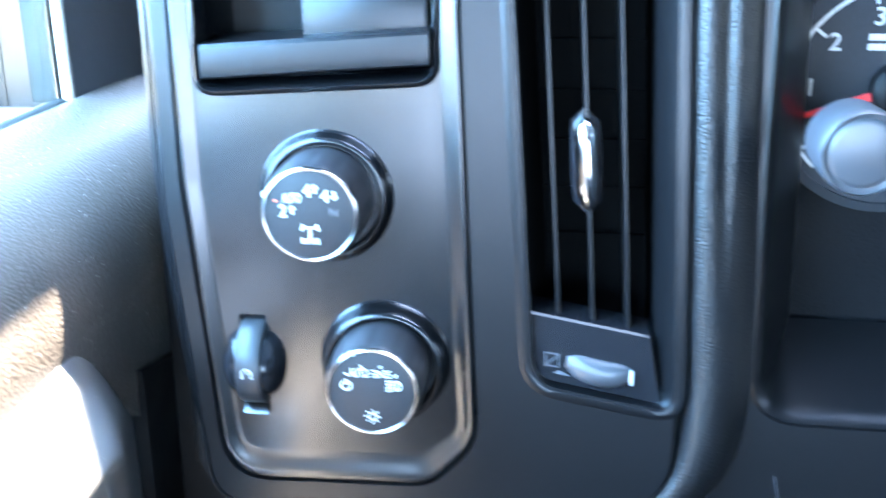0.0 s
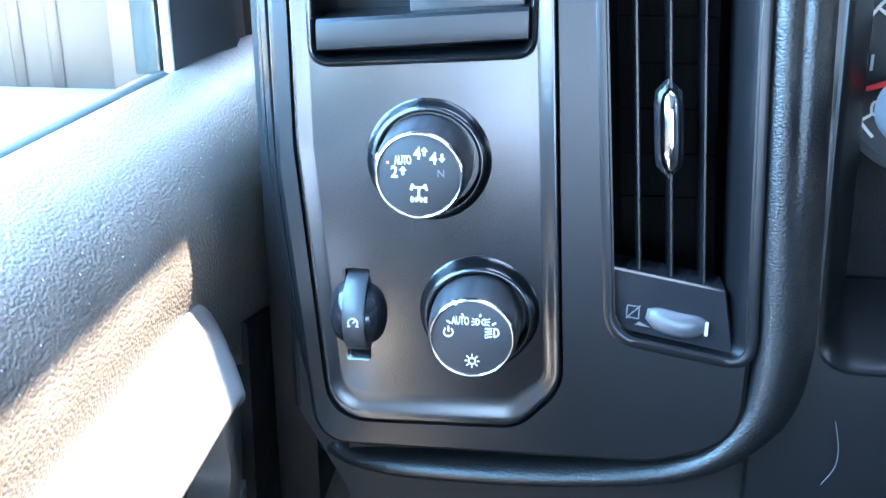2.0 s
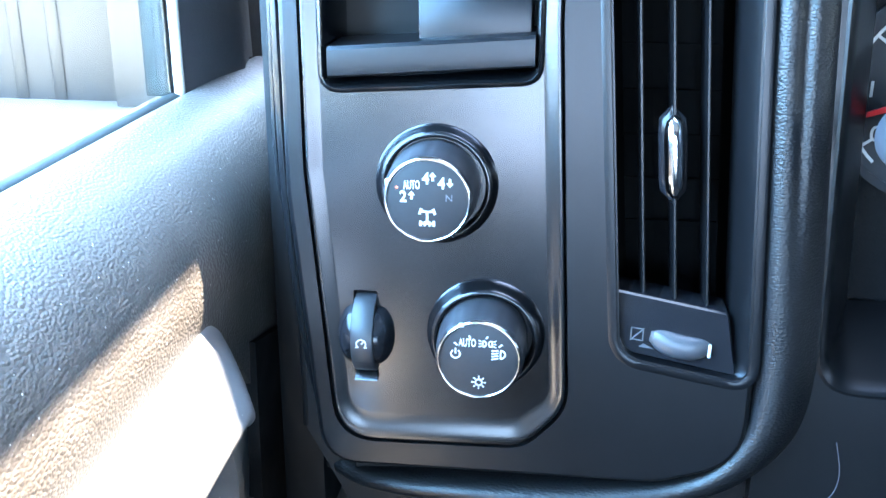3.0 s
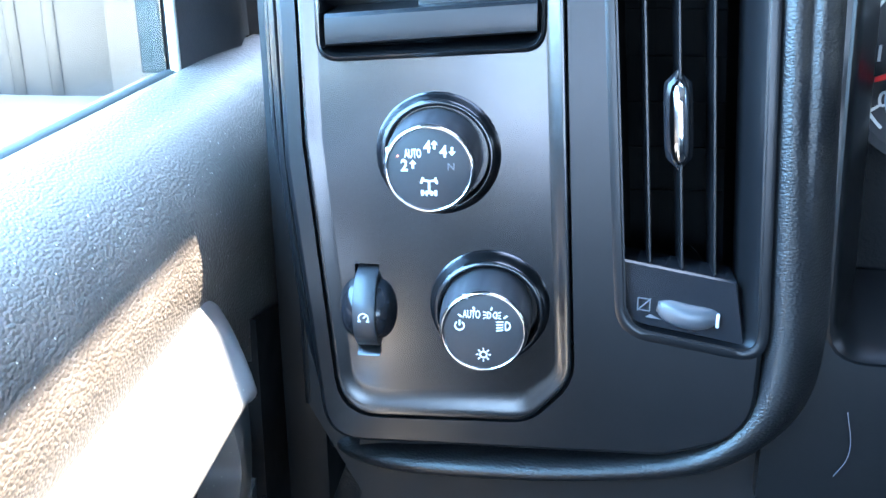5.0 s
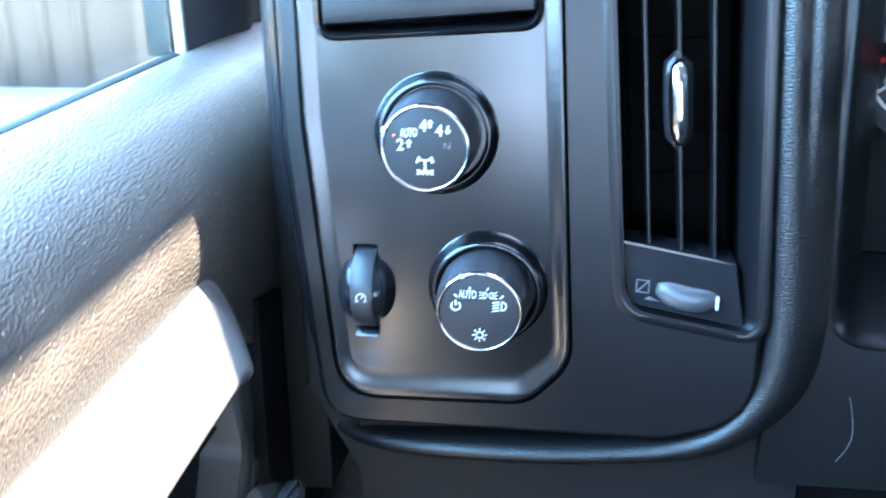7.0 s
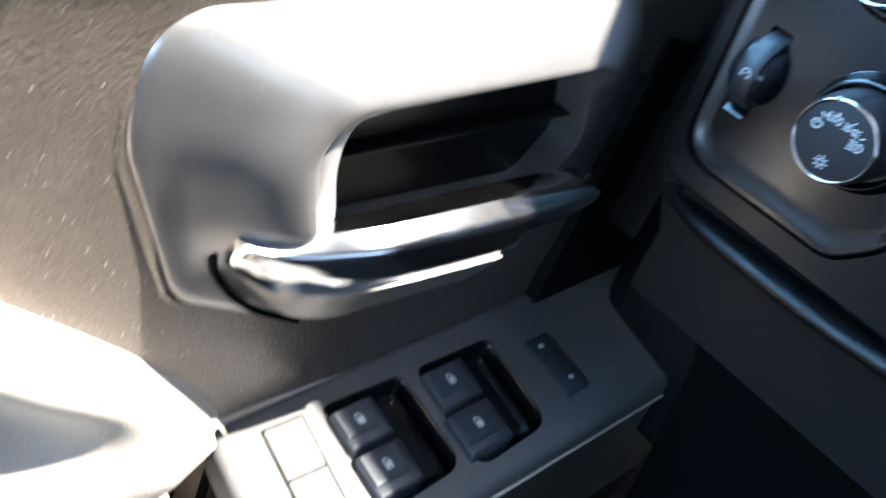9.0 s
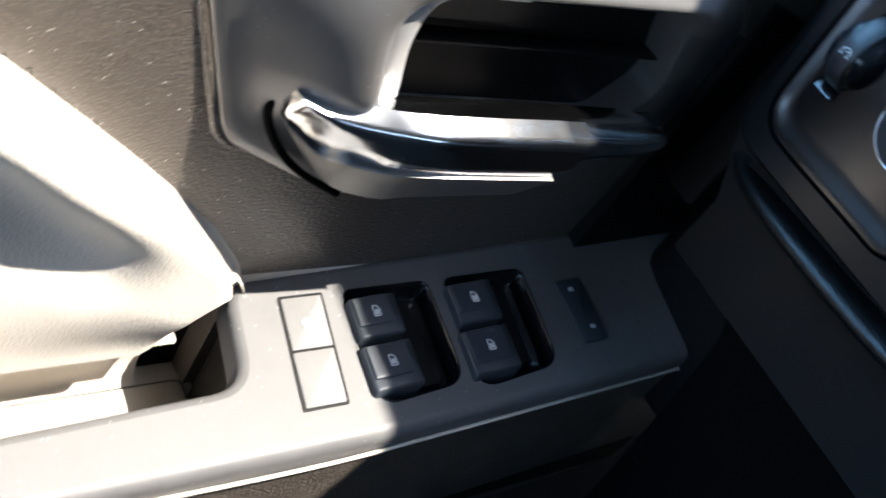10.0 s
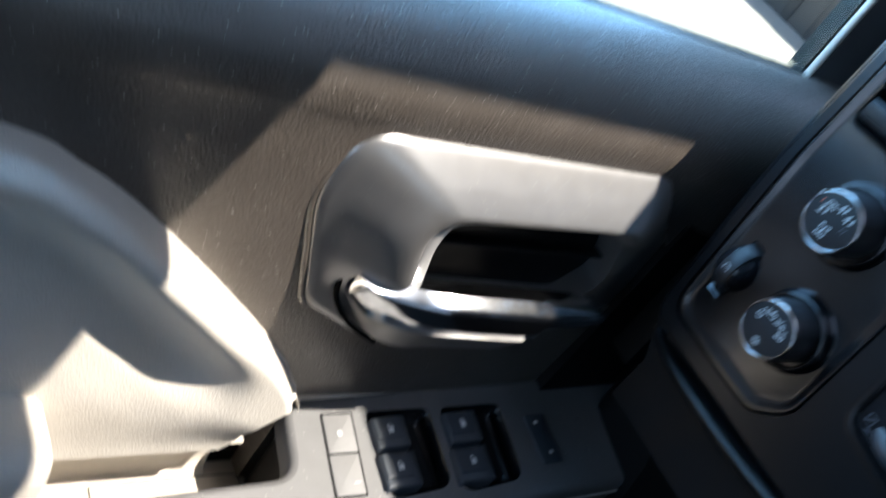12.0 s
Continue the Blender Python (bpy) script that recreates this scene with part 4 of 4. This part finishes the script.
def switch_cap(x0, x1, y0, y1):
    pts = [(x0, y0), (x1, y0), (x1, y1), (x0, y1)]
    lo = [[arm3(p, d) for p in rpoly(pts, 0.0018, o)] for o, d in ((0, -0.010), (0, 0.0035), (0.0006, 0.0048), (0.0016, 0.0054))]
    cap = part("switch_cap", skin(lo, start=False), SWITCHCAP, sp, "black rocker window switch", smooth=40)
    cx, cy = (x0 + x1) / 2, (y0 + y1) / 2
    m = Matrix.Translation(arm3((cx, cy), 0.0056)) @ pose(0, 0, 0, 4.6, 11.3, 0)
    raised = [(x0 + 0.0012, y0 + 0.0012), (x1 - 0.0062, y0 + 0.0012), (x1 - 0.0062, y1 - 0.0050), (x0 + 0.0012, y1 - 0.0050)]
    part("raised_pad", skin([[arm3(p, d) for p in rpoly(raised, 0.0012, o)] for o, d in ((0, 0.0052), (0, 0.0060), (0.0005, 0.0065))], start=False), SWITCHCAP, cap, smooth=40)
    m = Matrix.Translation(arm3((cx - 0.0015, cy - 0.001), 0.0066)) @ pose(0, 0, 0, 4.6, 11.3, 0)
    part("grip_line", moved(box(-0.0086, -0.0074, -0.002, 0.0066, -0.0004, 0.0005, 0.0003, 1), m), GREYPRINT, cap)
    part("window_symbol", joined(bar(-0.0030, -0.0016, 0.0026, -0.0016, 0.0006, m), bar(-0.0030, -0.0016, -0.0030, 0.0004, 0.0006, m), bar(-0.0030, 0.0004, -0.0008, 0.0020, 0.0006, m), bar(-0.0008, 0.0020, 0.0026, 0.0020, 0.0006, m), bar(0.0026, -0.0016, 0.0026, 0.0020, 0.0006, m),
                                 flat([(-0.0008, -0.001), (0.0018, -0.001), (0.0018, 0.0014), (-0.0008, 0.0014)], m)), PRINT, cap)


for x0, x1, y0, y1 in ((-0.0815, -0.0590, -0.1135, -0.0865), (-0.0560, -0.0315, -0.1150, -0.0865), (-0.0800, -0.0565, -0.0530, -0.0245), (-0.0535, -0.0280, -0.0555, -0.0250)):
    switch_cap(x0, x1, y0, y1)
part("button_recess", skin([[arm3(p, d) for p in rpoly([(-0.0908, -0.1478), (-0.0330, -0.1530), (-0.0320, -0.1283), (-0.0898, -0.1232)], 0.0012)] for d in (-0.004, 0.0004)]), BLACK, sp)
for k in range(2):
    y = (-0.1462, -0.1488)[k]
    x0, x1 = ((-0.0893, -0.0629), (-0.0615, -0.0344))[k]
    pts = [(x0, y), (x1, y - 0.0022), (x1 + 0.001, y + 0.0192), (x0 + 0.001, y + 0.0214)]
    b = part("memory_button", skin([[arm3(p, d) for p in rpoly(pts, 0.0010, o)] for o, d in ((0, -0.003), (0, 0.0006), (0.0006, 0.0010))], start=False), BUTTON, sp, "pale grey memory button", smooth=40)
    m = Matrix.Translation(arm3(((x0 + x1) / 2, y + 0.0105), 0.0016)) @ pose(0, 0, 0, 4.6, 11.3, 0)
    part("button_symbol", disc(0.001, -0.002, 0.0022, m) if k == 0 else bar(0.007, 0.002, 0.007, 0.006, 0.0008, m), WHITE, b)
rock = part("lock_rocker", skin([[arm3(p, d) for p in rpoly([(-0.0730, 0.0235), (-0.0340, 0.0265), (-0.0340, 0.0455), (-0.0730, 0.0425)], 0.002, o)] for o, d in ((0, -0.002), (0, 0.0008), (0.0012, 0.0014))]), SWITCHCAP, sp, "black door lock rocker", smooth=40)
for x, y in ((-0.0665, 0.0320), (-0.0425, 0.0365)):
    m = Matrix.Translation(arm3((x, y), 0.0016)) @ pose(0, 0, 0, 4.6, 11.3, 0)
    part("lock_symbol", joined(disc(0, -0.0003, 0.0014, m), bar(-0.0012, 0.0012, 0.0012, 0.0016, 0.0009, m)), PRINT, rock)
for x, y in ((-0.040, 0.073), (-0.066, 0.076), (-0.046, 0.110)):
    m = Matrix.Translation(arm3((x, y), 0.0003)) @ pose(0, 0, 0, 4.6, 11.3, 0)
    part("mirror_symbol", bar(-0.0010, 0, 0.0012, 0.0004, 0.0009, m), GREYPRINT, sp)

arm = thing("door_armrest", (-0.06, -0.2, 0.86), "black armrest body with beige storage cup behind the switches", "armrest")
part("armrest_body", skin([[(x, y, z_arm(x, y, -0.016) if d else 0.87) for x, y in rpoly(ARM, ARM_R, 0.006)] for d in (0, 1)]), BLACK, arm)
part("armrest_side", sheet([[(-0.0135 - 0.0085 * step(-0.11, -0.30, y) - 0.004 * step(-0.3, -0.62, y) + 0.010 * math.sin(t * 2.2) - 0.022 * t, y, z_arm(-0.0135, y, -0.0135) - 0.17 * t) for t in np.linspace(0, 1, 10)] for y in np.linspace(-0.62, 0.165, 30)], 0.008, (-1, 0, 0)), LEATHER, arm, "charcoal vinyl side", smooth=60)
part("side_piping", tube([(-0.0115 - 0.0085 * step(-0.11, -0.30, y) - 0.004 * step(-0.3, -0.62, y), y, z_arm(-0.0135, y, -0.0125)) for y in np.linspace(-0.62, 0.165, 40)], 0.0011, 8), BEIGE_HARD, arm, "pale piping", smooth=60)
part("cup_floor", box(-0.145, -0.050, -0.62, -0.160, 0.912, 0.925), BEIGE_HARD, arm, "beige storage cup floor")
part("cup_back", box(-0.144, -0.118, -0.62, -0.160, 0.925, 1.03), BLACK, arm, "black cup back wall")
part("cup_mat", box(-0.1055, -0.0535, -0.2715, -0.166, 0.920, 0.9262, 0.0010), BEIGE_HARD, arm, "beige cup mat")
part("mat_groove", tube([(x, y, 0.9262) for x, y in rpoly([(-0.1058, -0.2718), (-0.0532, -0.2718), (-0.0532, -0.1656), (-0.1058, -0.1656)], 0.005) + [Vector((-0.1058, -0.2668))]], 0.00035, 6, side=(0, 0, 1)), BLACK, arm, "dark groove round the mat", smooth=60)
part("cup_ledge", skin([[(x, y, z) for x, z in ((-0.145, 0.985), (-0.0935, 0.985), (-0.0925, 0.983), (-0.100, 0.978), (-0.109, 0.970), (-0.1135, 0.953), (-0.1140, 0.938), (-0.1115, 0.9285), (-0.106, 0.9252), (-0.145, 0.9252))] for y in np.linspace(-0.62, -0.190, 8)]), BEIGE_HARD, arm, "beige ledge", smooth=50)
part("ledge_strip", box(-0.1075, -0.1015, -0.17, 0.16, 1.006, 1.0205, 0.001, 1), BEIGE_HARD, arm, "pale ledge behind the switch panel")
part("armrest_pad", box(-0.110, -0.040, -0.80, -0.335, 0.925, 1.050, 0.022, 5), BEIGE, arm, "beige padded elbow rest", smooth=60)

XS = [(0.0, -0.102), (0.0025, -0.088), (0.006, -0.077), (0.011, -0.0700), (0.0165, -0.0685), (0.022, -0.0715), (0.028, -0.0785), (0.036, -0.0870), (0.044, -0.0918), (0.052, -0.0925), (0.062, -0.0900), (0.075, -0.0868), (0.10, -0.0845), (0.15, -0.083), (0.30, -0.083)]


def cushion_x(d, L):
    for (a, p), (b, q) in zip(XS, XS[1:]):
        if d <= b:
            x = p + (q - p) * (d - a) / (b - a)
            break
    else:
        x = XS[-1][1]
    soft = step(0.09, 0.16, L)
    flatx = -0.100 + 0.020 * step(0, 0.012, d)
    x = flatx + (x - flatx) * soft
    end = step(0.5 * L, 0.95 * L, d)
    return x + (-0.088 - x) * end


rows = []
for i, p in enumerate(EDGE):
    # the lower edge rises towards the front, where the cup runs in under the switches
    zb = 0.984
    for _ in range(12):
        zb = min(p.y - 0.004, 0.984 + 1.7 * max(0.0, p.x - 0.30 * (p.y - zb) + 0.208))
    bot = Vector((p.x - 0.30 * (p.y - zb), zb))
    L = (bot - p).length
    r = []
    for k in range(41):
        t = (k / 40) ** 1.25
        q = p.lerp(bot, t)
        r.append((cushion_x(t * L, L), q.x, q.y))
    rows.append(r)
part("door_cushion", sheet(rows, 0.012, (-1, 0, 0)), BEIGE, door, "beige grained sculpted lower trim", smooth=60)
